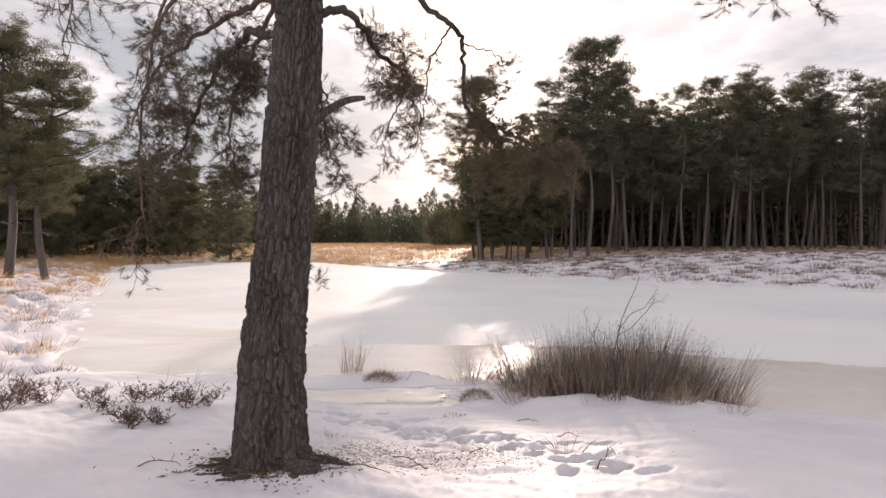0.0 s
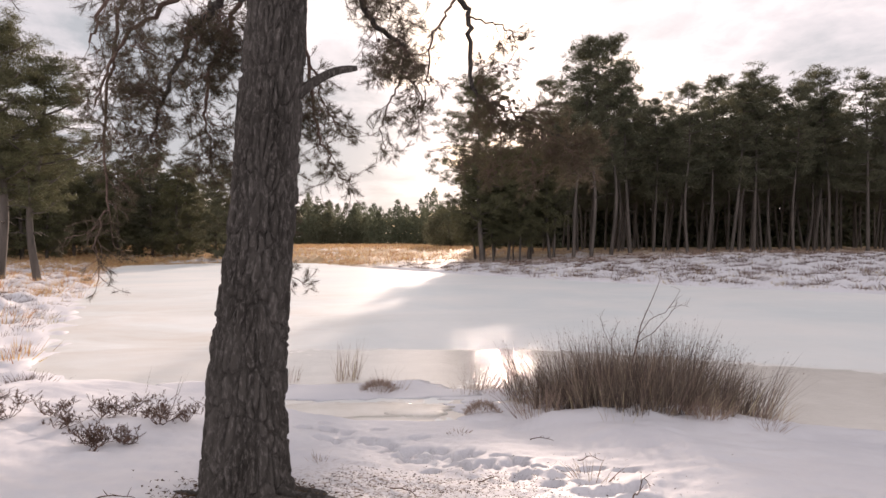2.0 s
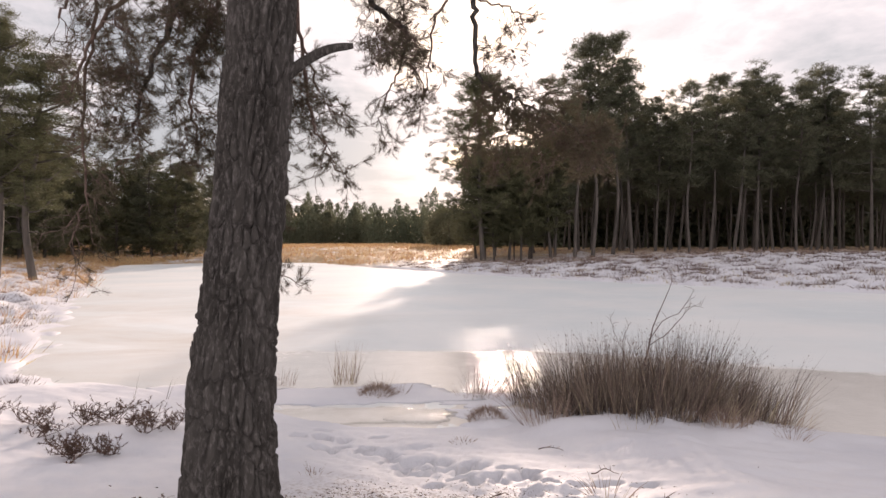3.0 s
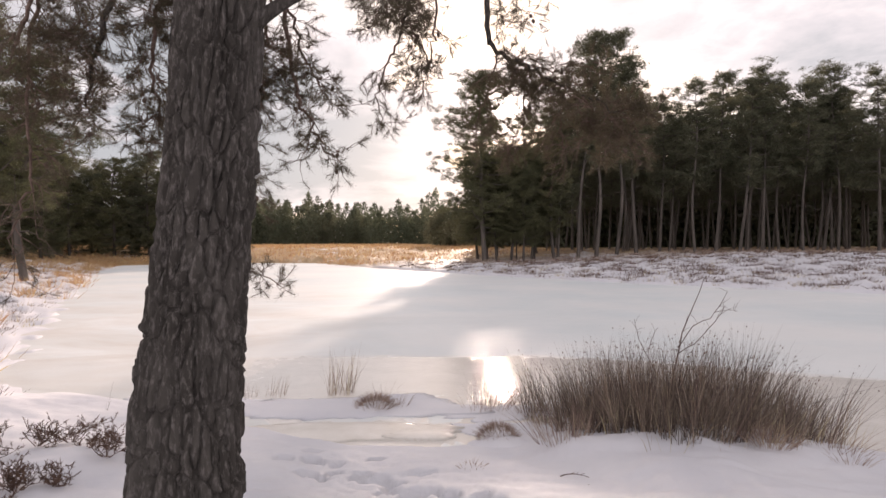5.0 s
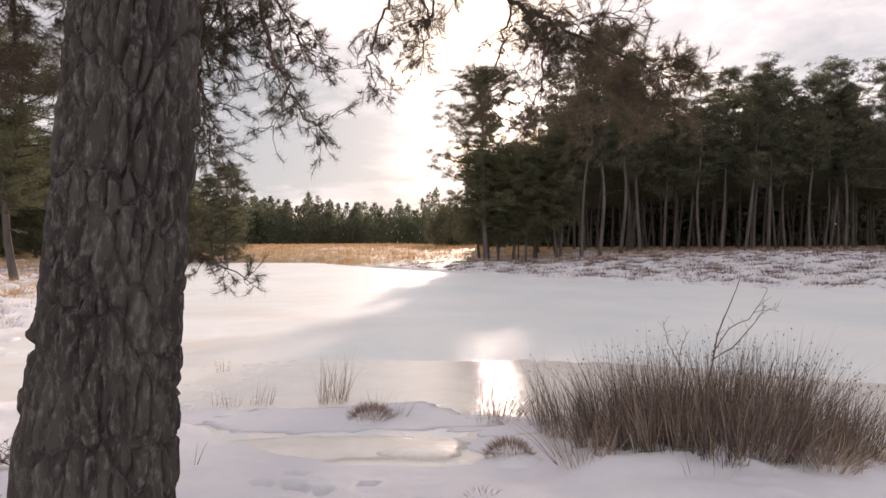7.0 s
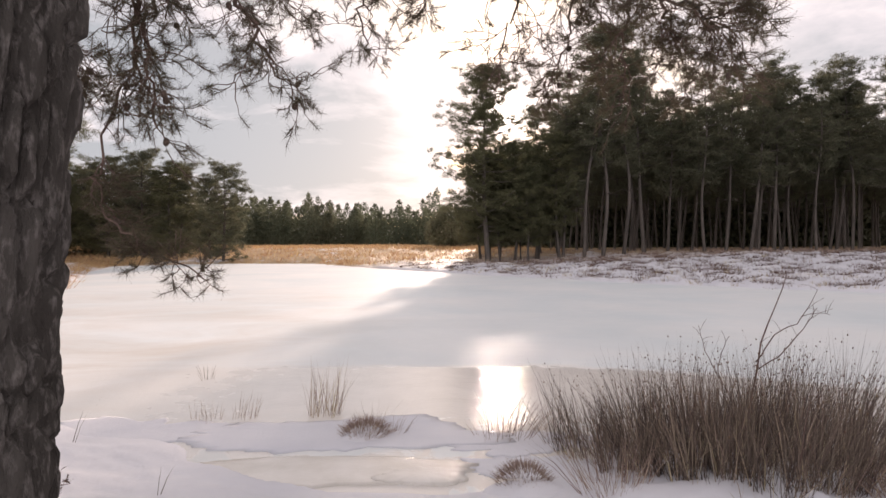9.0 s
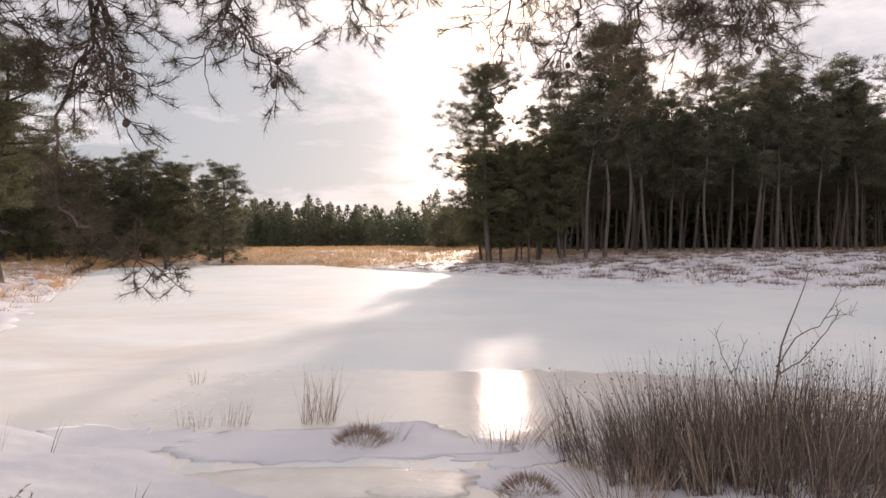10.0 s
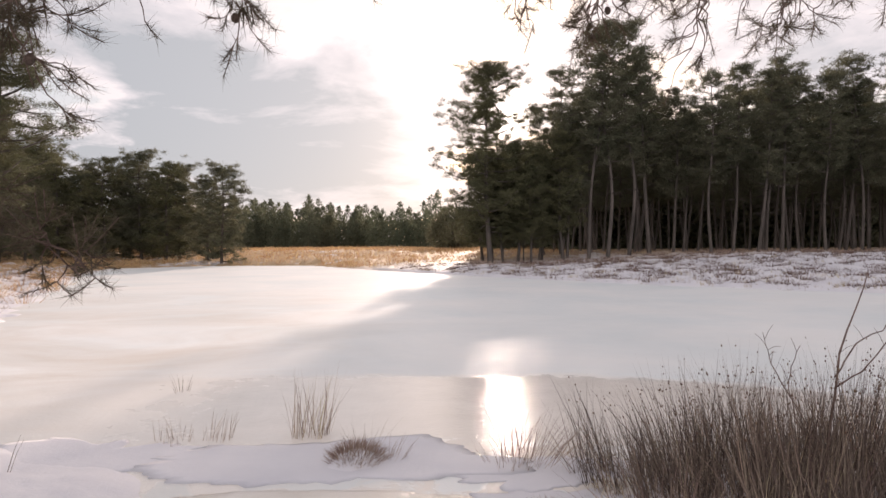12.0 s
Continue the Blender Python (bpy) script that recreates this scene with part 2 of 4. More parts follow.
def ice_material():
    """Bare ice near the shore, a dusting of frozen snow beyond it."""
    m = bpy.data.materials.new("pond_ice")
    m.use_nodes = True
    t = m.node_tree
    p = t.nodes["Principled BSDF"]
    tc = t.nodes.new("ShaderNodeTexCoord").outputs["Object"]
    n1 = node(t, "ShaderNodeTexNoise", Scale=0.22, Detail=6.0, Roughness=0.55, Distortion=0.4)
    n2 = node(t, "ShaderNodeTexNoise", Scale=2.4, Detail=6.0, Roughness=0.65)
    n3 = node(t, "ShaderNodeTexNoise", Scale=22.0, Detail=4.0, Roughness=0.65)
    for n in (n1, n2, n3):
        t.links.new(tc, n.inputs["Vector"])
    sp = t.nodes.new("ShaderNodeSeparateXYZ")
    t.links.new(tc, sp.inputs[0])
    edge = maths(t, "ADD", sp.outputs[1], maths(t, "MULTIPLY_ADD", n2.outputs[0], 0.5, -0.25))
    edge = maths(t, "ADD", edge, maths(t, "MULTIPLY_ADD", n1.outputs[0], 1.6, -0.8))
    edge = maths(t, "MULTIPLY_ADD", maths(t, "MAXIMUM", maths(t, "ADD", sp.outputs[0], -1.5), 0.0), 0.42, edge)
    dusted = maths(t, "MULTIPLY_ADD", edge, 3.0, -11.5 * 3.0, clamp=True)
    left = maths(t, "MULTIPLY_ADD", sp.outputs[0], -0.4, -0.6, clamp=True)
    dusted = maths(t, "MAXIMUM", dusted, maths(t, "MULTIPLY", left, 0.7))
    # islands of blown snow near the shore
    n5 = node(t, "ShaderNodeTexNoise", Scale=1.5, Detail=6.0, Roughness=0.6, Distortion=0.6)
    t.links.new(tc, n5.inputs["Vector"])
    shoreward = maths(t, "MULTIPLY_ADD", sp.outputs[1], -0.8, 7.6, clamp=True)
    shoreward = maths(t, "MULTIPLY", shoreward, maths(t, "MULTIPLY_ADD", sp.outputs[0], -0.7, 1.9, clamp=True))
    dusted = maths(t, "MAXIMUM", dusted, maths(t, "MULTIPLY", shoreward, ramp(t, n5.outputs[0], [(0.5, (0, 0, 0)), (0.57, (1, 1, 1))])))
    bare = blend(t, n2.outputs[0], (0.68, 0.64, 0.59), (0.8, 0.76, 0.71))
    frost = blend(t, ramp(t, n1.outputs[0], [(0.35, (0, 0, 0)), (0.65, (1, 1, 1))]), (0.66, 0.705, 0.71), (0.77, 0.775, 0.76))
    # wind-drawn stains of old meltwater
    drawn = node(t, "ShaderNodeMapping", Scale=(0.24, 0.42, 1.0), Rotation=(0.0, 0.0, 0.4))
    t.links.new(tc, drawn.inputs[0])
    n4 = node(t, "ShaderNodeTexNoise", Scale=1.0, Detail=7.0, Roughness=0.6, Distortion=0.8)
    t.links.new(drawn.outputs[0], n4.inputs["Vector"])
    stain = ramp(t, n4.outputs[0], [(0.36, (0, 0, 0)), (0.7, (1, 1, 1))])
    stain = maths(t, "MULTIPLY", stain, maths(t, "MULTIPLY_ADD", maths(t, "MULTIPLY_ADD", sp.outputs[0], -0.3, -0.2, clamp=True), maths(t, "MULTIPLY_ADD", sp.outputs[1], -0.05, 1.5, clamp=True), 0.08))
    frost = blend(t, stain, frost, (0.56, 0.51, 0.45))
    t.links.new(blend(t, dusted, bare, frost), p.inputs["Base Color"])
    t.links.new(maths(t, "MULTIPLY_ADD", dusted, 0.4, ramp(t, n2.outputs[0], [(0.36, (0.05, 0.05, 0.05)), (0.64, (0.2, 0.2, 0.2))])), p.inputs["Roughness"])
    p.inputs["IOR"].default_value = 1.31
    p.inputs["Specular IOR Level"].default_value = 0.3
    b = node(t, "ShaderNodeBump", Strength=0.3, Distance=0.01)
    t.links.new(maths(t, "ADD", n3.outputs[0], maths(t, "MULTIPLY", n2.outputs[0], 2.0)), b.inputs["Height"])
    t.links.new(b.outputs[0], p.inputs["Normal"])
    return m


SNOW, ICE = snow_material(), ice_material()

# ---- the lie of the land ----
POND = [(-6.6, 10.4), (-5.3, 9.4), (-3.3, 8.9), (-2.65, 8.5), (-2.2, 7.87), (-1.75, 7.62), (-1.42, 7.45), (-0.95, 7.32), (-0.2, 7.25), (0.4, 7.3), (1.2, 8.1), (2.6, 8.3), (3.6, 7.0), (6, 6.6), (12, 5), (25, 1), (40, -2),
        (42, 8), (26, 15.5), (15.4, 22), (8, 28.5), (2.6, 35), (-5, 46), (-11, 56), (-20, 57.5), (-26, 52), (-22, 42), (-17, 32), (-14, 26), (-11.2, 20), (-9, 15.5), (-7.5, 12.5)]
rng = np.random.default_rng(7)


def shore_distance(x, y):
    """Metres from the pond's shore: positive on land, negative on the ice."""
    x, y = np.asarray(x, float), np.asarray(y, float)
    best, inside = np.full(x.shape, 1e9), np.zeros(x.shape, bool)
    for (ax, ay), (bx, by) in zip(POND, POND[1:] + POND[:1]):
        ex, ey = bx - ax, by - ay
        u = np.clip(((x - ax) * ex + (y - ay) * ey) / (ex * ex + ey * ey), 0, 1)
        best = np.minimum(best, np.hypot(x - ax - u * ex, y - ay - u * ey))
        cross = (ay > y) != (by > y)
        inside ^= cross & (x < (bx - ax) * (y - ay) / (by - ay + 1e-12) + ax)
    return np.where(inside, -best, best)


def waves(x, y, size, seed, octaves=4):
    """Smooth random relief from sums of turned sines, about -1 to 1."""
    r, total, gain, norm = np.random.default_rng(seed), 0.0, 1.0, 0.0
    for _ in range(octaves):
        for _ in range(3):
            a, ph = r.uniform(0, 6.28), r.uniform(0, 6.28)
            k = 6.28 / size * r.uniform(0.7, 1.3)
            total = total + gain * np.sin(k * (x * math.cos(a) + y * math.sin(a)) + ph + 0.9 * np.sin(k * 0.6 * (y * math.cos(a) - x * math.sin(a)) + 2 * ph))
        norm, gain, size = norm + gain * 1.6, gain * 0.55, size * 0.47
    return total / norm


def smooth(a, b, v):
    u = np.clip((v - a) / (b - a), 0, 1)
    return u * u * (3 - 2 * u)


# trodden path between the pine and the rushes: x, y, length, width, turn, depth
pr = np.random.default_rng(21)
PRINTS = [(1.36, 4.02, 0.28, 0.15, 0.3, 0.06), (0.82, 4.08, 0.28, 0.14, 1.2, 0.05)]
for k in range(62):
    u = pr.uniform(0, 1)
    PRINTS.append((-1.15 + 2.4 * u + pr.normal(0, 0.14), 6.6 - 2.4 * u + pr.normal(0, 0.2), pr.uniform(0.14, 0.22), pr.uniform(0.09, 0.13), pr.uniform(-0.6, 0.9), pr.uniform(0.05, 0.09)))


def land(x, y):
    x, y = np.asarray(x, float), np.asarray(y, float)
    d = shore_distance(x, y) + 0.25 * waves(x, y, 3.0, 3, 3) * smooth(4, 9, np.hypot(x, y - 2))
    d = d + 0.4 * waves(x, y, 1.4, 17, 3) * smooth(-4.5, -6.5, x) * smooth(8, 11, y)
    near = 1 - smooth(9, 16, y - 0.25 * np.abs(x))
    slope_near = np.where(d > 0, (0.004 + 0.024 * np.exp(-((x + 1.6) / 0.6) ** 4)) * smooth(0, 0.04, d) + 0.135 * d, 0.3 * d)
    h_near = np.where(slope_near < 0.35, slope_near, 0.35 + 0.18 * np.tanh((slope_near - 0.35) / 0.18))
    h_far = np.where(d > 0, np.where(x < -5, 0.05, 0.14) * smooth(0, 0.3, d) + np.where(x < -5, 0.3, 0.21) * smooth(0, 5, d) + 0.6 * smooth(5, 20, d), 0.3 * d)
    h = near * h_near + (1 - near) * h_far
    left = smooth(-4, -8, x) * smooth(6, 10, y)
    h = h + left * 0.12 * smooth(0.3, 3, d)
    h = np.maximum(h, -0.45)
    grip = smooth(-0.3, 0.6, d)
    h = h + grip * (0.025 * waves(x, y, 1.6, 11, 3) + 0.006 * waves(x, y, 0.22, 12, 2))
    h = h + smooth(0.3, 1.5, d) * smooth(7, 12, np.hypot(x, y)) * (0.1 + 0.08 * (x < -5) + 0.02 * (x > -4) * smooth(14, 18, y)) * waves(x, y, 2.2, 14, 4)
    h = h + smooth(90, 700, np.hypot(x, y)) * 2.0 * waves(x, y, 420.0, 5, 2)
    # hump of roots under the pine, drift round the rushes and the heather
    for cx, cy, rx, ry, up in ((-1.14, 4.2, 0.6, 0.48, 0.02), (2.1, 6.9, 1.5, 0.6, 0.05), (1.4, 6.75, 0.3, 0.2, 0.05), (2.6, 6.5, 0.3, 0.18, 0.05), (1.85, 6.6, 0.22, 0.16, 0.04), (3.1, 6.6, 0.25, 0.2, 0.05), (1.0, 6.8, 0.2, 0.18, 0.04), (-2.75, 6.35, 1.0, 0.5, 0.07), (0.38, 7.4, 0.22, 0.16, 0.05)):
        h = h + up * np.exp(-(((x - cx) / rx) ** 2 + ((y - cy) / ry) ** 2))
    # snow trodden rough along the path
    tread = np.exp(-(((x + 0.05) * 0.69 + (y - 5.4) * 0.72) / 0.42) ** 2) * smooth(-2.2, -1.4, x - 0.7 * (y - 5.4)) * (1 - smooth(1.6, 2.6, x - 0.7 * (y - 5.4)))
    h = h + tread * (0.022 * waves(x, y, 0.42, 41, 3) - 0.012)
    near_path = (np.abs(x) < 3) & (y > 3.5) & (y < 7)
    if near_path.any():
        px, py, cut = x[near_path], y[near_path], np.zeros(near_path.sum())
        for cx, cy, ln, wd, turn, deep in PRINTS:
            u = (px - cx) * math.cos(turn) + (py - cy) * math.sin(turn)
            v = (py - cy) * math.cos(turn) - (px - cx) * math.sin(turn)
            q = np.hypot(u / ln * 2, v / wd * 2)
            cut = np.minimum(cut, -deep * (1 - smooth(0.65, 1.15, q))) + 0.012 * np.exp(-((q - 1.3) / 0.2) ** 2)
        h[near_path] += cut
    return h


def ground_at(x, y):
    return float(land(np.array([x]), np.array([y]))[0])


def mesh_of(name, verts, faces, smooth_shade=True):
    me = bpy.data.meshes.new(name)
    me.from_pydata(verts, [], faces)
    if smooth_shade:
        me.polygons.foreach_set("use_smooth", [True] * len(me.polygons))
    me.update()
    return me


def part(name, me, material, parent=None, label="", kind=""):
    ob = new(name, me)
    if material and not me.materials:
        me.materials.append(material)
    if parent:
        ob.parent = parent
    return tagged(ob, label, kind=kind)


def build_ground():
    ang = np.concatenate([np.linspace(-46, 46, 420), np.linspace(48, 312, 90)])
    ang = np.radians(ang)
    rad = np.concatenate([np.geomspace(0.4, 2.6, 24), np.geomspace(2.65, 13, 230), np.geomspace(13.3, 140, 130), np.geomspace(150, 4000, 30)])
    a, r = np.meshgrid(ang, rad)
    x, y = r * np.sin(a), r * np.cos(a) - 0.3
    z = land(x.ravel(), y.ravel()).reshape(x.shape)
    n, rows = len(ang), len(rad)
    verts = np.stack([x, y, z], -1).reshape(-1, 3).tolist()
    i, j = np.meshgrid(np.arange(rows - 1), np.arange(n), indexing="ij")
    j2 = (j + 1) % n
    faces = np.stack([i * n + j, i * n + j2, (i + 1) * n + j2, (i + 1) * n + j], -1).reshape(-1, 4).tolist()
    faces.append(list(range(n))[::-1])
    ob = part("ground", mesh_of("ground", verts, faces), SNOW)
    tagged(ob, "snow-covered heath ground with footprints and straw", "ground", kind="structure")


def build_ice():
    bm = bmesh.new()
    vs = [bm.verts.new((x * 1.0, y * 1.0, 0.0)) for x, y in [(-40, 4), (46, -6), (46, 20), (24, 34), (0, 62), (-34, 64)]]
    bm.faces.new(vs)
    me = bpy.data.meshes.new("ice")
    bm.to_mesh(me)
    ob = part("water", me, ICE)
    tagged(ob, "frozen pond with frosted pale grey ice", "ice", kind="structure")


build_ground()
build_ice()

# ---- builders for stems, needles and leaves ----
class Shape:
    """Collects vertices and faces of one mesh."""

    def __init__(self):
        self.v, self.f = [], []

    def tube(self, pts, radii, sides=6, cap=True):
        pts = [Vector(p) for p in pts]
        start = len(self.v)
        side = None
        for k, p in enumerate(pts):
            ahead = (pts[min(k + 1, len(pts) - 1)] - pts[max(k - 1, 0)]).normalized()
            if side is None:
                side = ahead.orthogonal().normalized()
            side = (side - ahead * side.dot(ahead)).normalized()
            other = ahead.cross(side)
            for s in range(sides):
                a = 2 * math.pi * s / sides
                self.v.append(tuple(p + (side * math.cos(a) + other * math.sin(a)) * radii[k]))
        for k in range(len(pts) - 1):
            for s in range(sides):
                a, b = start + k * sides + s, start + k * sides + (s + 1) % sides
                self.f.append((a, b, b + sides, a + sides))
        if cap:
            self.f.append(tuple(start + s for s in range(sides))[::-1])
            self.f.append(tuple(start + (len(pts) - 1) * sides + s for s in range(sides)))

    def blades(self, base, way, length, width, bend=None):
        """One thin triangle a blade, from arrays of places, directions, lengths and widths."""
        base, way = np.asarray(base, float), np.asarray(way, float)
        n = len(base)
        way = way / (np.linalg.norm(way, axis=1, keepdims=True) + 1e-9)
        side = np.cross(way, rng.normal(size=(n, 3)))
        side /= np.linalg.norm(side, axis=1, keepdims=True) + 1e-9
        w = (np.broadcast_to(width, n) / 2)[:, None]
        ln = np.broadcast_to(length, n)[:, None]
        tip = base + way * ln
        if bend is None:
            v = np.stack([base - side * w, base + side * w, tip], 1).reshape(-1, 3)
            k = len(self.v) + 3 * np.arange(n)
            self.f.extend(np.stack([k, k + 1, k + 2], 1).tolist())
        else:
            mid = base + way * ln * 0.55
            tip = tip + bend
            v = np.stack([base - side * w, base + side * w, mid + side * w * 0.7 + bend * 0.3, mid - side * w * 0.7 + bend * 0.3, tip], 1).reshape(-1, 3)
            k = len(self.v) + 5 * np.arange(n)
            self.f.extend(np.stack([k, k + 1, k + 2, k + 3], 1).tolist())
            self.f.extend(np.stack([k + 3, k + 2, k + 4], 1).tolist())
        self.v.extend(v.tolist())

    def ball(self, c, r, stretch=1.3, axis=(0, 0, 1), rings=4, sides=7):
        pts, rad = [], []
        ax = Vector(axis).normalized()
        for k in range(rings + 1):
            a = math.pi * k / rings
            pts.append(Vector(c) - ax * math.cos(a) * r * stretch)
            rad.append(max(r * math.sin(a), r * 0.08))
        self.tube(pts, rad, sides)

    def mesh(self, name, smooth_shade=True):
        return mesh_of(name, self.v, self.f, smooth_shade)


def along(pts, n):
    """n + 1 points on a smooth curve through the given ones."""
    p = [Vector(q) for q in pts]
    p = [2 * p[0] - p[1]] + p + [2 * p[-1] - p[-2]]
    out, spans = [], len(p) - 3
    for k in range(n + 1):
        u = k / n * spans
        i = min(int(u), spans - 1)
        t = u - i
        a, b, c, d = p[i:i + 4]
        out.append(0.5 * (2 * b + (c - a) * t + (2 * a - 5 * b + 4 * c - d) * t * t + (3 * b - a - 3 * c + d) * t ** 3))
    return out


def far_pine(name, seed, height, crown_from, spread, material, label, radius=0.15, lean=0.0, dense=1.0, fork=False, fine=1.0):
    """A Scots pine seen from afar: bare bowed trunk, spreading limbs, pads of needles."""
    global rng
    rng = np.random.default_rng(seed)
    r = random.Random(seed)
    tree = new(name)
    path = along([(0, 0, -0.4), (r.uniform(-0.35, 0.35) + lean * 0.3, r.uniform(-0.3, 0.3), height * 0.3), (lean * 0.75 + r.uniform(-0.3, 0.3), r.uniform(-0.3, 0.3), height * 0.65), (lean, 0, height)], 16)
    trunk = Shape()
    trunk.tube(path, [radius * (1.25 if k == 0 else 1.05 - 0.95 * (k / 16) ** 1.2) for k in range(17)], 8)
    limbs, centres = Shape(), []
    if fork:
        b = path[7]
        side = along([b, b + Vector((0.6, 0.1, height * 0.14)), b + Vector((1.0, 0.2, height * 0.38))], 8)
        limbs.tube(side, [radius * 0.6 * (1 - 0.8 * k / 8) for k in range(9)], 6)
    count = int(30 * dense)
    for k in range(count):
        u = crown_from + (0.99 - crown_from) * (k + r.random()) / count
        at = u * 16
        b = path[int(at)].lerp(path[min(int(at) + 1, 16)], at % 1)
        w = (u - crown_from) / (1 - crown_from)
        reach = spread * (0.45 + 0.75 * math.sin(math.pi * min(0.97, 0.22 + 0.72 * w))) * r.uniform(0.55, 1.1)
        a = k * 2.4 + r.uniform(-0.6, 0.6)
        rise = reach * r.uniform(0.0, 0.5)
        end = b + Vector((math.cos(a) * reach, math.sin(a) * reach, rise))
        mid = b.lerp(end, 0.55) + Vector((0, 0, -0.1 * reach + r.uniform(-0.1, 0.1)))
        line = along([b, mid, end], 5)
        limbs.tube(line, [radius * 0.34 * (1 - 0.8 * q / 5) for q in range(6)], 4)
        for q in range(int(11 * dense)):
            s = r.uniform(0.35, 1.05)
            c = line[min(5, int(s * 5))] + Vector((r.gauss(0, 0.32), r.gauss(0, 0.32), r.gauss(0.08, 0.17))) * (0.5 + spread * 0.25)
            centres.append(c)
    for k in range(int(14 * dense)):
        centres.append(path[16] + Vector((r.gauss(0, 0.3), r.gauss(0, 0.3), r.gauss(-0.15, 0.3))))
    for k in range(6):
        u = r.uniform(0.25, crown_from)
        b, a = path[int(u * 16)], r.uniform(0, 6.28)
        limbs.tube([b, b + Vector((math.cos(a) * 0.5, math.sin(a) * 0.5, 0.1)), b + Vector((math.cos(a) * r.uniform(0.7, 1.2), math.sin(a) * 1.0, r.uniform(-0.2, 0.1)))], [0.03, 0.02, 0.008], 3)
    c = np.repeat(np.array([tuple(p) for p in centres]), int(34 / fine ** 1.6), 0)
    way = rng.normal(size=c.shape) * (1.0, 1.0, 0.7) + (0, 0, 0.45)
    needles = Shape()
    needles.blades(c + rng.normal(size=c.shape) * (0.13, 0.13, 0.07), way, rng.uniform(0.16, 0.4, len(c)) * fine, rng.uniform(0.025, 0.055, len(c)) * fine)
    part("trunk", trunk.mesh("trunk"), BARK_FAR, tree)
    part("branchwork", limbs.mesh("branchwork"), BARK_FAR, tree, kind="stuff")
    part("crown", needles.mesh("crown", False), material, tree, kind="stuff")
    return tagged(tree, label, "tree")


def place(tree, x, y, turn=0.0, size=1.0):
    tree.matrix_basis = pose(x, y, ground_at(x, y), 0, 0, turn)
    tree.scale = (size,) * 3


def copies(tree, spots, group):
    """Sets a tree at the first spot and copies of it at the others: x, y, turn, size."""
    tagged(tree, group=group)
    for x, y, turn, size in spots[1:]:
        c = copy_thing(tree, pose(x, y, ground_at(x, y), 0, 0, turn))
        c.scale = (size,) * 3
    place(tree, *spots[0])


def build_forest():
    tall = "tall Scots pine with bare grey trunk in a snowy wood"
    kinds = [far_pine("pine_tree", 1, 14.5, 0.42, 1.8, NEEDLE_FAR, tall, 0.13), far_pine("pine_tree", 2, 14.0, 0.46, 1.7, NEEDLE_FAR, tall, 0.12, 0.8),
             far_pine("pine_tree", 3, 13.0, 0.4, 2.0, NEEDLE_FAR, tall, 0.13, -1.0), far_pine("pine_tree", 4, 15.0, 0.48, 1.9, NEEDLE_FAR, tall, 0.12, 1.3, fork=True),
             far_pine("pine_tree", 5, 13.5, 0.36, 2.2, NEEDLE_FAR, tall, 0.135, 0.3)]
    spots = [[] for _ in kinds]
    r = random.Random(5)
    front = [(1040, 46, 1.06), (1075, 47, 1.1), (1110, 48, 1.08), (1010, 46, 1.0), (1150, 50, 0.86), (1210, 47, 0.84), (1245, 48, 0.93), (1285, 47, 0.94), (1300, 49, 0.86),
             (1325, 48, 0.97), (1355, 50, 0.86), (1395, 47, 0.88), (1430, 50, 0.9), (1455, 48, 0.92), (1525, 47, 0.94), (1560, 50, 0.9), (1610, 47, 1.0), (1660, 49, 1.0), (1730, 47, 0.95), (975, 47, 0.74), (935, 48, 0.56), (905, 47, 0.48)]
    for k, (px, d, s) in enumerate(front):
        spots[k % 5].append(((px - 781) / 1120 * d, d, r.uniform(0, 360), s))
    for row in range(5):
        for k in range(19):
            d = 52 + row * 6 + r.uniform(-2, 2)
            spots[r.randrange(5)].append((7.4 + row * 1.6 + k * 2.1 + r.uniform(-0.8, 0.8), d, r.uniform(0, 360), r.uniform(0.8, 1.0)))
    for k in range(14):
        spots[r.randrange(5)].append((36 + r.uniform(0, 30), r.uniform(20, 46), r.uniform(0, 360), r.uniform(0.9, 1.1)))
    for kind, where in zip(kinds, spots):
        copies(kind, where, "pines of the dark wood")
    # looser pines at the wood's sunny corner
    corner = far_pine("pine_tree", 8, 12.8, 0.22, 2.8, NEEDLE_OCHRE, "Scots pine with an open layered crown on the pond's far bank", 0.17, 0.0, 2.0, fine=0.7)
    copies(corner, [(2.8, 45, 0, 1.0), (3.1, 47.5, 140, 0.58), (4.75, 46.5, 260, 0.62), (2.6, 50, 80, 0.6), (6.4, 48, 200, 0.58), (5.5, 45.5, 310, 0.5), (7.8, 46.5, 30, 0.66), (4.2, 52, 190, 0.54), (3.7, 46, 20, 0.45)], "pines at the wood's corner")


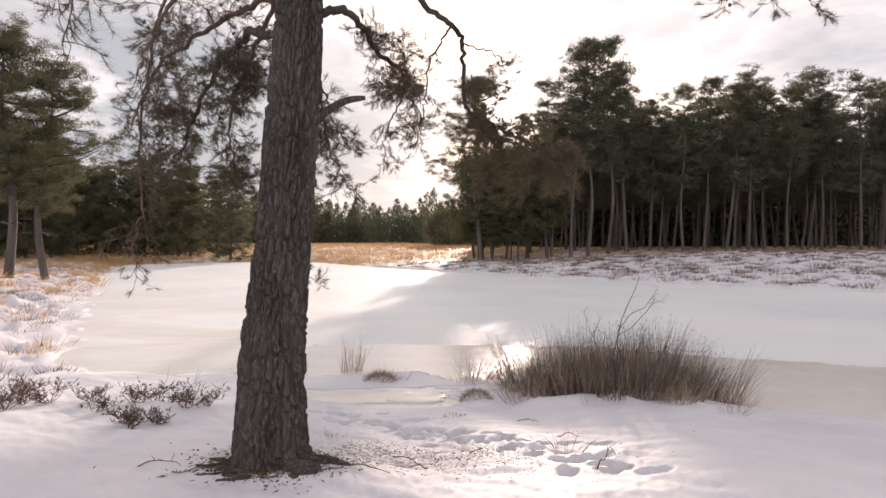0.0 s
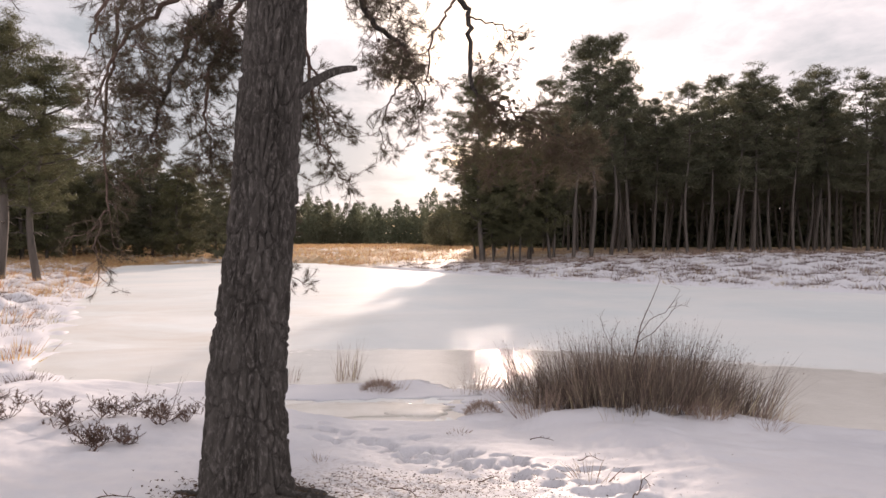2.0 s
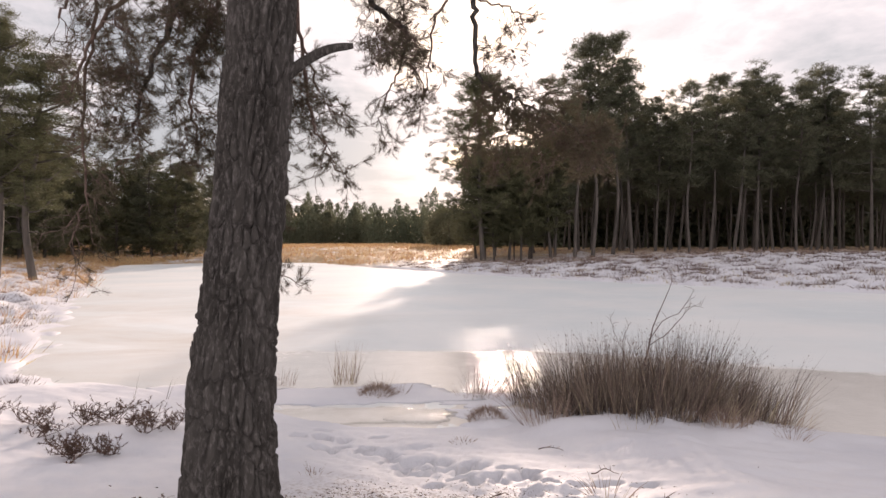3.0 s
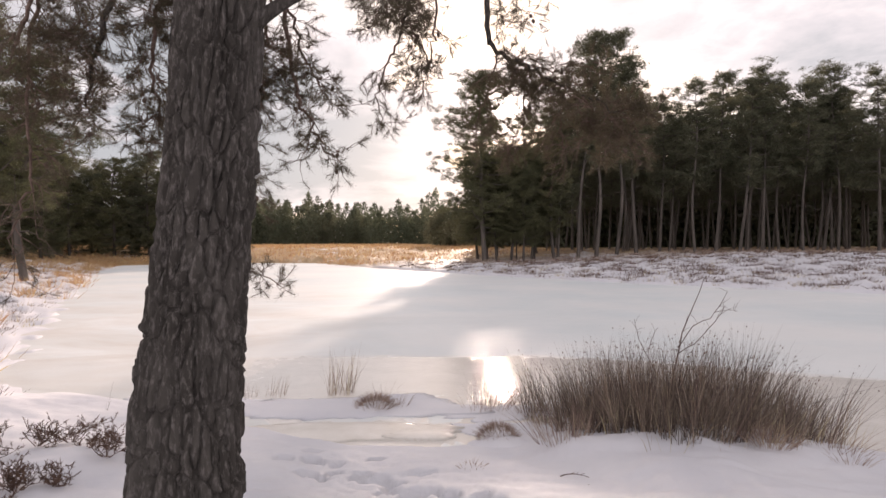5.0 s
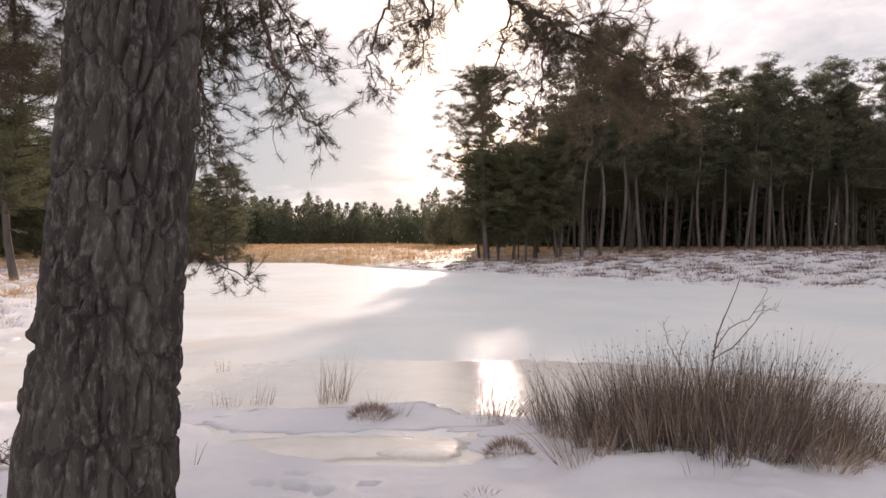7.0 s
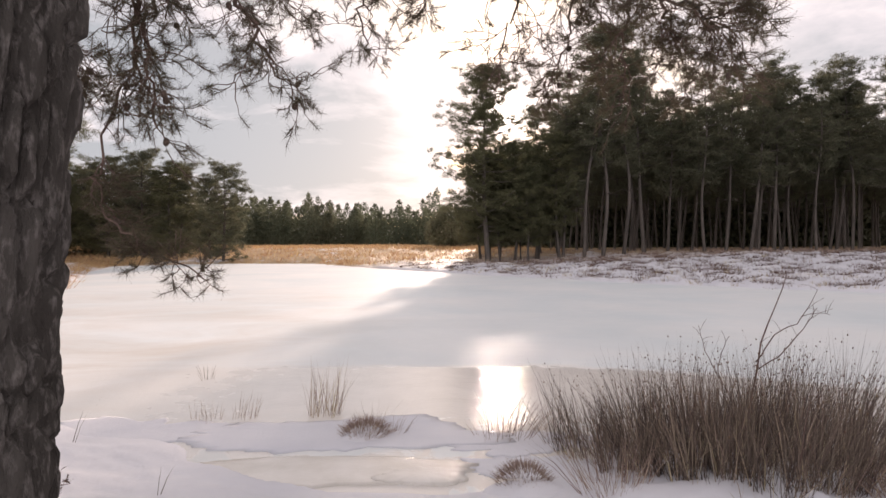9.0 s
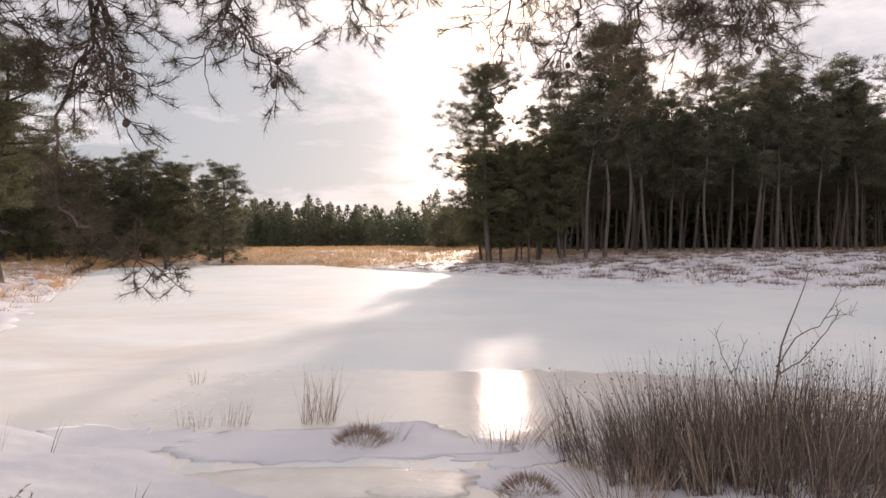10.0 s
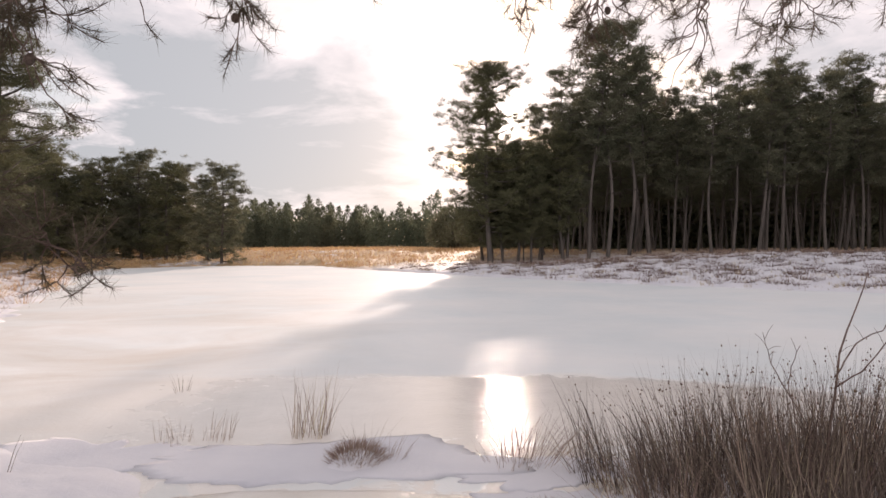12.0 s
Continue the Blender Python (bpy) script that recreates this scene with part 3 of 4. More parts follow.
def build_left_wood():
    label = "bushy Scots pine with olive needles beyond the frozen pond"
    a = far_pine("pine_tree", 31, 9.4, 0.34, 2.1, NEEDLE_OCHRE, "Scots pine standing in golden grass on the snowy bank", 0.17, 0.35, 1.35, fine=0.5)
    copies(a, [(-17.4, 27.9, 10, 1.0), (-18.5, 27, 120, 1.12), (-23.5, 31, 250, 1.15), (-27, 36, 30, 1.1)], "pines on the bank")
    b = far_pine("pine_tree", 33, 8.6, 0.06, 2.1, NEEDLE_FAR, label, 0.14, 0.1, 1.4, fine=0.75)
    c = far_pine("pine_tree", 34, 8.4, 0.07, 2.3, NEEDLE_OCHRE, label, 0.15, -0.4, 1.4, fine=0.75)
    r = random.Random(9)
    sb, sc = [(-19.5, 58.5, 0, 0.98), (-21.2, 60, 70, 0.85)], []
    for k in range(34):
        x = -24 - k * 0.95 + r.uniform(-0.6, 0.6)
        (sb if r.random() < 0.5 else sc).append((x, 62 + r.uniform(-3, 9), r.uniform(0, 360), r.uniform(0.8, 1.1) * (1 + 0.008 * k)))
    for k in range(12):
        sc.append((-31 - k * 1.6 + r.uniform(-1, 1), 50 - k * 0.9 + r.uniform(-3, 3), r.uniform(0, 360), r.uniform(0.85, 1.2)))
    copies(b, sb, "pines of the far bank wood")
    copies(c, sc, "pines of the far bank wood")


def build_distance():
    """The wood at the end of the meadow, too far to count."""
    global rng
    rng = np.random.default_rng(77)
    far = Shape()
    n = 460
    x = rng.uniform(-120, 70, n)
    y = rng.uniform(150, 190, n)
    h = 9.6 + 2.2 * waves(x, y * 0, 23.0, 8, 3) + rng.uniform(-2.2, 2.6, n)
    for k in range(n):
        g = ground_at(x[k], y[k])
        far.tube([(x[k], y[k], g - 1), (x[k], y[k], g + h[k])], [0.16, 0.04], 4)
        m = 480
        u = rng.uniform(0.0, 1.0, m)
        wide = 3.0 * (1.03 - u) ** 0.65
        a = rng.uniform(0, 6.28, m)
        q = np.sqrt(rng.uniform(0.1, 1, m)) * wide
        base = np.stack([x[k] + np.cos(a) * q, y[k] + np.sin(a) * q, g + u * h[k]], 1)
        far.blades(base, rng.normal(size=(m, 3)) + (0, 0, 0.7), rng.uniform(0.4, 0.9, m), rng.uniform(0.16, 0.36, m))
    m = 26000
    base = np.stack([rng.uniform(-130, 85, m), rng.uniform(190, 200, m), rng.uniform(0, 1, m) * 9.0], 1)
    far.blades(base, rng.normal(size=(m, 3)), rng.uniform(0.9, 1.8, m), rng.uniform(0.5, 0.9, m))
    tagged(part("distant_wood", far.mesh("distant_wood", False), HAZED_FOLIAGE), "distant dark green pine wood beyond the meadow, paled for haze", "wood", kind="stuff")
    # the closed depth of the wood behind its front rows
    deep = Shape()
    m = 70000
    base = np.stack([rng.uniform(5.2, 75, m), rng.uniform(80, 90, m), rng.uniform(0.5, 1, m)], 1)
    top = 12.5 + 1.5 * waves(base[:, 0], base[:, 1], 9.0, 6, 3)
    base[:, 2] = 0.5 + rng.uniform(0, 1, m) ** 1.4 * top
    deep.blades(base, rng.normal(size=(m, 3)), rng.uniform(0.6, 1.3, m), rng.uniform(0.3, 0.6, m))
    tagged(part("wood_interior", deep.mesh("wood_interior", False), NEEDLE_FAR), "dark close-grown depth of the pine wood", "wood", kind="stuff")
    bush = new("round_bush")
    s, wood = Shape(), Shape()
    m = 9000
    v = rng.normal(size=(m, 3))
    v /= np.linalg.norm(v, axis=1, keepdims=True)
    rr = rng.uniform(0.35, 1.0, m) ** 0.5 * (1 + 0.12 * waves(v[:, 0] * 3, v[:, 2] * 3 + v[:, 1], 2.0, 4))
    base = v * rr[:, None] * (4.2, 3.0, 3.2) + (0, 0, 2.7)
    s.blades(base, v + rng.normal(size=(m, 3)) * 0.7, rng.uniform(0.3, 0.7, m), rng.uniform(0.06, 0.14, m))
    for k in range(7):
        a = k * 0.9
        wood.tube([(0, 0, -0.3), (math.cos(a) * 1.0, math.sin(a), 1.5), (math.cos(a) * 2.4, math.sin(a) * 2, 3.6)], [0.1, 0.07, 0.02], 5)
    part("stems", wood.mesh("stems"), BARK_FAR, bush)
    part("foliage", s.mesh("foliage", False), NEEDLE_FAR, bush, kind="stuff")
    bush.location = (1.4, 98, ground_at(1.4, 98))
    tagged(bush, "rounded dark green bush at the meadow's edge", "bush")


build_forest()
build_left_wood()
build_distance()

# ---- the old pine beside the path ----
def bark_trunk():
    base = Vector((-1.14, 4.22, 0.42))
    knots = [0.0, 0.4, 0.58, 0.875, 1.46, 2.5, 3.52, 5.6]
    middle = [-1.15, -1.145, -1.14, -1.138, -1.115, -0.995, -0.925, -0.79]
    thick = [0.29, 0.262, 0.244, 0.228, 0.204, 0.177, 0.16, 0.14]
    rows, cols = 680, 210
    lo = 0.18
    verts, faces = [], []
    for i in range(rows + 1):
        z = lo + (5.6 - lo) * i / rows
        c = Vector((np.interp([z - 0.3, z, z + 0.3], knots, middle).mean(), 4.22, z))
        hgt = z - base.z
        rad = np.interp([z - 0.2, z, z + 0.2], knots, thick).mean()
        for j in range(cols):
            a = 2 * math.pi * j / cols
            flare = 0.045 * math.exp(-max(hgt, -0.1) / 0.14) * (0.5 + 0.5 * math.sin(5 * a + 0.7))
            p = Vector((math.cos(a) * 0.22, math.sin(a) * 0.22, z))
            warp = noise.noise(p * 5.0) * 0.05
            q = Vector((p.x * 21 + warp * 10, p.y * 21 - warp * 10, z * 5.6 + warp * 16))
            d, _ = noise.voronoi(q)
            crack = min((d[1] - d[0]) * 3.1, 1.0)
            fine = noise.noise(Vector((p.x * 60, p.y * 60, z * 26))) * 0.0022 + noise.noise(p * 22) * 0.003
            scale_low = 0.6 + 0.4 * min(1.0, max(0.0, 1.4 - 0.25 * hgt))
            bulge = 0.018 * noise.noise(Vector((math.cos(a), math.sin(a), z * 0.9)))
            rr = rad + flare + bulge + scale_low * (-0.034 * (1 - crack) ** 1.3 + 0.007 * (noise.cell(q) - 0.5)) + fine
            verts.append((c.x + math.cos(a) * rr, c.y + math.sin(a) * rr, z))
    for i in range(rows):
        for j in range(cols):
            a, b = i * cols + j, i * cols + (j + 1) % cols
            faces.append((a, b, b + cols, a + cols))
    return mesh_of("trunk", verts, faces)


class Foliage:
    """Twigs, needle tufts and cones of one tree, gathered limb by limb."""

    def __init__(self, seed):
        self.r = random.Random(seed)
        self.begin()

    def begin(self):
        self.twigs, self.needles = Shape(), Shape()
        self.shoots, self.cones = [], []

    def shoot(self, p, way, length):
        tip = p + way * length
        self.twigs.tube([p, p.lerp(tip, 0.5) + Vector((0, 0, -0.004)), tip], [0.0018, 0.0016, 0.0014], 3)
        self.shoots.append((tuple(p), tuple(tip)))

    def twig(self, p, way, length, depth, bare=0.25):
        r = self.r
        pts, q, w = [p], p.copy(), way.copy()
        steps = 4
        for k in range(steps):
            w = (w + Vector((r.gauss(0, 0.3), r.gauss(0, 0.3), r.gauss(-0.06, 0.26)))).normalized()
            q = q + w * (length / steps)
            pts.append(q.copy())
        r0 = 0.0022 + 0.004 * length
        self.twigs.tube(pts, [r0 * (1 - 0.6 * k / steps) for k in range(steps + 1)], 5)
        if depth > 0:
            for k in range(1, steps + 1):
                for _ in range(1 if r.random() < 0.62 else 2):
                    turn = (w + Vector((r.gauss(0, 0.8), r.gauss(0, 0.8), r.gauss(0, 0.6)))).normalized()
                    self.twig(pts[k], turn, length * r.uniform(0.4, 0.65), depth - 1, bare)
        else:
            for k in range(r.choice((2, 3, 3, 4))):
                if r.random() > bare:
                    turn = (w + Vector((r.gauss(0, 0.5), r.gauss(0, 0.5), r.gauss(0.1, 0.4)))).normalized()
                    self.shoot(pts[-1 - r.randrange(2)], turn, r.uniform(0.05, 0.1))
        if r.random() < 0.04:
            c = pts[2] + Vector((r.gauss(0, 0.01), r.gauss(0, 0.01), -0.02))
            self.cones.append((c, r.uniform(-40, 40), r.uniform(-40, 40)))

    def limb(self, pts, r0, r1, every, length, depth=1, start=0.25, down=0.3, bare=0.25):
        """A limb through pts with twigs on it every so many metres."""
        line = along(pts, 9 * (len(pts) - 1))
        n = len(line) - 1
        for k in range(1, n):
            line[k] = line[k] + Vector((self.r.gauss(0, 0.012), self.r.gauss(0, 0.012), self.r.gauss(0, 0.012)))
        shape = Shape()
        shape.tube(line, [r0 + (r1 - r0) * k / n for k in range(n + 1)], 8)
        gone = 0.0
        for k in range(int(start * n), n):
            seg = line[k + 1] - line[k]
            gone += seg.length
            while gone > every:
                gone -= every
                way = (seg.normalized() * 0.6 + Vector((self.r.gauss(0, 0.7), self.r.gauss(0, 0.7), self.r.gauss(-down, 0.5)))).normalized()
                self.twig(line[k].lerp(line[k + 1], self.r.random()), way, length * self.r.uniform(0.6, 1.2), depth, bare)
        self.twig(line[-1], (line[-1] - line[-2]).normalized(), length * 0.45, 0, bare)
        return shape.mesh("limb")

    def needle_mesh(self, seed, per=44, long=0.05, wide=0.0015):
        global rng
        rng = np.random.default_rng(seed)
        a = np.repeat(np.array([s[0] for s in self.shoots]), per, 0)
        b = np.repeat(np.array([s[1] for s in self.shoots]), per, 0)
        u = rng.uniform(0.15, 1.0, (len(a), 1))
        way = (b - a) / (np.linalg.norm(b - a, axis=1, keepdims=True) + 1e-9) * 0.45 + rng.normal(size=a.shape) * 0.6
        self.needles.blades(a + (b - a) * u, way, rng.uniform(0.6, 1.1, len(a)) * long, wide)
        return self.needles.mesh("needles", False)


def cone_mesh():
    """A small closed cone: rings of scales on an egg."""
    s = Shape()
    rings, sides = 8, 10
    for i in range(rings + 1):
        a = math.pi * i / rings
        for j in range(sides):
            t = 2 * math.pi * (j + 0.5 * (i % 2)) / sides
            r = max(0.0115 * math.sin(a) * (1.12 if j % 2 else 0.9), 0.001)
            s.v.append((math.cos(t) * r, math.sin(t) * r, -0.0165 * math.cos(a)))
    for i in range(rings):
        for j in range(sides):
            a, b = i * sides + j, i * sides + (j + 1) % sides
            s.f.append((a, b, b + sides, a + sides))
    return s.mesh("cone", False)


def build_pine_top(pine):
    """The upper trunk and the crown, high over the path."""
    global rng
    rng = np.random.default_rng(44)
    r = random.Random(44)
    path = along([(-0.79, 4.22, 5.5), (-0.66, 4.25, 7.5), (-0.6, 4.2, 10.0), (-0.45, 4.25, 13.0)], 15)
    s = Shape()
    s.tube(path, [0.139 - 0.0075 * k for k in range(16)], 12)
    part("upper_trunk", s.mesh("upper_trunk"), BARK, pine, "thinner orange-grey upper bark")
    centres = []
    for k in range(22):
        at = 3.0 + 11.8 * k / 21
        b = path[int(at)].lerp(path[min(int(at) + 1, 15)], at % 1)
        reach = (2.6 - 1.5 * k / 21) * r.uniform(0.6, 1.1)
        a = k * 2.4 + r.uniform(-0.5, 0.5)
        end = b + Vector((math.cos(a) * reach, math.sin(a) * reach, reach * r.uniform(0.05, 0.45)))
        line = along([b, b.lerp(end, 0.5) + Vector((0, 0, -0.08)), end], 6)
        s = Shape()
        s.tube(line, [0.04 - 0.005 * q for q in range(7)], 6)
        part("limb", s.mesh("limb"), BARK, pine)
        centres += [line[min(6, int(r.uniform(2.2, 7)))] + Vector((r.gauss(0, 0.28), r.gauss(0, 0.28), r.gauss(0.06, 0.15))) for _ in range(13)]
    c = np.repeat(np.array([tuple(p) for p in centres]), 60, 0)
    s = Shape()
    s.blades(c + rng.normal(size=c.shape) * (0.14, 0.14, 0.07), rng.normal(size=c.shape) + (0, 0, 0.4), rng.uniform(0.1, 0.24, len(c)), 0.012)
    part("crown", s.mesh("crown", False), NEEDLE, pine, kind="stuff")


def build_old_pine():
    pine = new("old_pine_tree")
    tagged(pine, "old Scots pine with deeply furrowed grey-brown bark in trodden snow", "tree")
    part("trunk", bark_trunk(), BARK, pine, "furrowed plated grey-brown bark")
    f = Foliage(12)
    cone = cone_mesh()
    limbs = [
        # low limb over the heather with its dense mass of needles
        ([(-0.95, 4.22, 3.25), (-1.3, 4.5, 3.4), (-1.7, 4.95, 3.32), (-2.0, 5.2, 2.98), (-2.25, 5.5, 2.65)], 0.036, 0.008, 0.1, 0.32, 2, 0.3, 0.1, 0.34),
        ([(-0.93, 4.22, 3.55), (-1.4, 4.9, 3.75), (-2.0, 5.2, 3.6), (-2.4, 5.3, 3.3), (-2.6, 5.35, 2.9)], 0.03, 0.007, 0.13, 0.32, 2, 0.3, 0.2, 0.42),
        ([(-0.93, 4.22, 3.90), (-1.5, 4.2, 3.8), (-1.9, 4.3, 3.4), (-2.07, 4.33, 3.05)], 0.025, 0.006, 0.12, 0.26, 1, 0.4, 0.2, 0.2),
        ([(-0.85, 4.22, 4.60), (-1.6, 4.9, 4.5), (-2.3, 5.3, 3.9), (-2.6, 5.5, 2.9), (-2.6, 5.5, 2.2), (-2.6, 5.3, 1.85)], 0.02, 0.005, 0.11, 0.3, 1, 0.35, 0.3, 0.25),
        ([(-0.91, 4.22, 3.90), (-1.4, 5.0, 3.6), (-1.75, 5.3, 3.0), (-1.75, 5.4, 2.5)], 0.025, 0.006, 0.11, 0.28, 2, 0.3, 0.3, 0.3),
        ([(-0.95, 4.9, 3.7), (-1.2, 5.35, 3.0), (-1.35, 5.5, 2.55), (-1.32, 5.55, 2.28)], 0.012, 0.004, 0.055, 0.24, 1, 0.2, 0.2, 0.25),
        # limbs behind the trunk, drooping over the shore
        ([(-0.89, 4.22, 3.40), (-0.66, 4.55, 3.55), (-0.5, 5.2, 3.45), (-0.3, 5.7, 3.4), (-0.4, 6.2, 3.25)], 0.034, 0.006, 0.12, 0.24, 2, 0.3, 0.1, 0.45),
        ([(-0.85, 4.22, 4.40), (-1.0, 4.9, 4.0), (-1.02, 5.3, 3.3), (-0.97, 5.5, 2.75), (-0.9, 5.6, 2.55), (-0.81, 5.68, 2.38)], 0.02, 0.004, 0.075, 0.2, 1, 0.4, 0.1, 0.25),
        ([(-1.05, 5.2, 3.2), (-1.15, 5.42, 2.9), (-1.17, 5.49, 2.72)], 0.009, 0.003, 0.03, 0.16, 1, 0.25, 0.1, 0.05),
        ([(-1.0, 5.35, 3.2), (-0.98, 5.9, 3.0), (-0.9, 6.3, 2.9)], 0.009, 0.003, 0.07, 0.2, 1, 0.2, 0.2, 0.25),
        ([(-0.87, 4.22, 4.20), (-1.2, 5.2, 3.6), (-1.34, 5.5, 2.8), (-1.3, 5.48, 2.5), (-1.24, 5.45, 2.14)], 0.016, 0.004, 0.085, 0.2, 1, 0.35, 0.3, 0.4),
        ([(-1.12, 5.4, 3.1), (-1.35, 5.6, 2.6), (-1.55, 5.6, 2.0), (-1.42, 5.55, 1.74), (-1.07, 5.45, 1.56)], 0.007, 0.003, 0.08, 0.12, 1, 0.45, 0.0, 0.3),
        ([(-0.4, 6.2, 3.25), (-0.55, 6.3, 2.95), (-0.52, 6.28, 2.68)], 0.009, 0.003, 0.09, 0.18, 1, 0.1, 0.3, 0.25),
        ([(-0.35, 5.9, 3.35), (-0.2, 6.3, 3.15), (-0.25, 6.36, 2.95)], 0.009, 0.003, 0.09, 0.18, 1, 0.1, 0.3, 0.25),
        # long bare limb that sweeps over the water
        ([(-0.81, 4.22, 5.00), (-0.55, 5.2, 4.75), (-0.22, 5.8, 4.16), (0.1, 5.9, 3.92), (0.22, 5.95, 3.72), (0.23, 5.95, 3.18), (0.47, 5.95, 3.02), (0.72, 5.95, 2.88), (1.05, 5.75, 2.66)], 0.038, 0.005, 0.09, 0.26, 2, 0.62, 0.05, 0.3),
        ([(0.3, 5.95, 3.1), (0.22, 6.15, 2.85), (0.12, 6.35, 2.58)], 0.008, 0.003, 0.08, 0.2, 1, 0.1, 0.2, 0.4),
        ([(0.47, 5.95, 3.02), (0.5, 6.2, 2.75), (0.42, 6.35, 2.52)], 0.008, 0.003, 0.08, 0.2, 1, 0.1, 0.2, 0.4),
        ([(0.72, 5.95, 2.88), (0.75, 6.15, 2.65), (0.8, 6.2, 2.4)], 0.008, 0.003, 0.08, 0.22, 1, 0.1, 0.2, 0.4),
        ([(0.85, 5.9, 2.8), (1.0, 6.1, 2.65), (1.1, 6.2, 2.5)], 0.008, 0.003, 0.06, 0.2, 1, 0.1, 0.2, 0.3),
        ([(0.2, 5.9, 3.75), (0.5, 5.8, 3.62), (0.6, 5.8, 3.45)], 0.009, 0.003, 0.1, 0.2, 1, 0.2, 0.2, 0.3),
        ([(0.1, 5.9, 3.9), (-0.1, 6.0, 3.6), (-0.15, 6.1, 3.2), (-0.2, 6.1, 3.0)], 0.012, 0.004, 0.09, 0.22, 1, 0.2, 0.3, 0.25),
        # twigs hanging near the path
        ([(-0.83, 4.22, 5.10), (-1.3, 3.4, 4.4), (-1.45, 2.8, 3.3), (-1.5, 2.6, 2.92)], 0.02, 0.004, 0.09, 0.22, 1, 0.62, 0.2, 0.3),
        ([(-0.79, 4.22, 5.30), (0.6, 4.5, 5.0), (1.6, 4.5, 4.2), (2.1, 4.5, 3.7), (2.7, 4.5, 3.62)], 0.035, 0.005, 0.13, 0.24, 1, 0.62, 0.2, 0.3),
    ]
    for k, (pts, r0, r1, every, length, depth, start, down, bare) in enumerate(limbs):
        f.begin()
        f.r.seed(300 + k)
        limb = part("limb", f.limb(pts, r0, r1, every, length, depth, start, down, bare), BARK if r0 > 0.03 else TWIG, pine)
        part("twig_spray", f.twigs.mesh("twig_spray"), TWIG, limb, kind="stuff")
        if f.shoots:
            part("needles", f.needle_mesh(len(f.shoots)), NEEDLE, limb, "brownish green pine needles", kind="stuff")
        for c, rx, ry in f.cones:
            part("cone", cone, CONE, limb).matrix_basis = pose(c.x, c.y, c.z, rx, ry, 0)
    stub = Shape()
    stub.tube(along([(-0.92, 4.22, 2.66), (-0.76, 4.25, 2.79), (-0.63, 4.26, 2.86), (-0.505, 4.27, 2.88)], 9), [0.055, 0.04, 0.031, 0.028, 0.026, 0.025, 0.024, 0.022, 0.02, 0.014], 9)
    part("limb_stub", stub.mesh("limb_stub"), BARK, pine, "broken grey limb stub")
    build_pine_top(pine)
    r = random.Random(4)
    for a, reach, thick in ((-0.75, 0.42, 0.065), (-0.25, 0.6, 0.036), (0.15, 0.5, 0.026), (3.35, 0.55, 0.03), (2.9, 0.45, 0.034), (-2.1, 0.36, 0.024), (3.8, 0.8, 0.016)):
        pts = []
        for k in range(8):
            q = 0.16 + reach * k / 7
            x, y = -1.14 + math.cos(a + 0.12 * k * r.uniform(-1, 1)) * q, 4.2 + math.sin(a) * q
            pts.append((x, y, ground_at(x, y) + thick * 0.3 - 0.05 * (k / 7) ** 2 + (0.05 if k == 0 else r.uniform(-0.01, 0.012))))
        root = Shape()
        root.tube(along(pts, 20), [thick * (1.1 - 0.8 * k / 20) for k in range(21)], 8)
        part("root", root.mesh("root"), BARK, pine)


build_old_pine()

# ---- rushes, tussocks, heather and litter ----
def tuft(name, label, category, x, y, count, tall, spread, material, seed, lean=(0.0, 0.0), width=0.004, group="", splay=0.5, dome=0.0):
    """A tuft of dry stems that fan out from one foot."""
    global rng
    rng = np.random.default_rng(seed)
    foot = max(ground_at(x, y), 0.0) - 0.01
    thing = new(name)
    thing.location = (x, y, foot)
    s = Shape()
    a, q = rng.uniform(0, 6.28, count), np.sqrt(rng.uniform(0, 1, count)) * spread
    base = np.stack([np.cos(a) * q, np.sin(a) * q, dome * (1 - (q / spread) ** 2)], 1)
    out = base / spread * splay
    way = np.stack([out[:, 0] + lean[0] + rng.normal(0, 0.12, count), out[:, 1] + lean[1] + rng.normal(0, 0.12, count), np.ones(count)], 1)
    ln = tall * rng.uniform(0.45, 1.05, count)
    bend = np.stack([way[:, 0] * ln * 0.3, way[:, 1] * ln * 0.3, -0.12 * ln], 1)
    s.blades(base, way, ln, rng.uniform(0.7, 1.3, count) * width, bend)
    part("stem_mass", s.mesh("stem_mass", False), material, thing, kind="stuff")
    return tagged(thing, label, category, group)


def snow_cap(thing, rx, ry, up, seed, dx=0.0, dy=0.0):
    """A small drift of snow at a plant's foot, part of it."""
    s = Shape()
    rings, sides = 7, 26
    for i in range(rings):
        u = i / (rings - 1)
        for j in range(sides):
            a = 2 * math.pi * j / sides
            wob = 1 + 0.18 * noise.noise(Vector((math.cos(a) * 1.5 + seed, math.sin(a) * 1.5, 0)))
            s.v.append((dx + math.cos(a) * rx * u * wob, dy + math.sin(a) * ry * u * wob, up * (1 - u * u) ** 1.3 - 0.01 * u + 0.006 * noise.noise(Vector((a * 3, u * 5, seed)))))
    for i in range(rings - 1):
        for j in range(sides):
            a, b = i * sides + j, i * sides + (j + 1) % sides
            s.f.append((a, a + sides, b + sides, b))
    part("snow", s.mesh("snow"), SNOW, thing, "soft white snow")


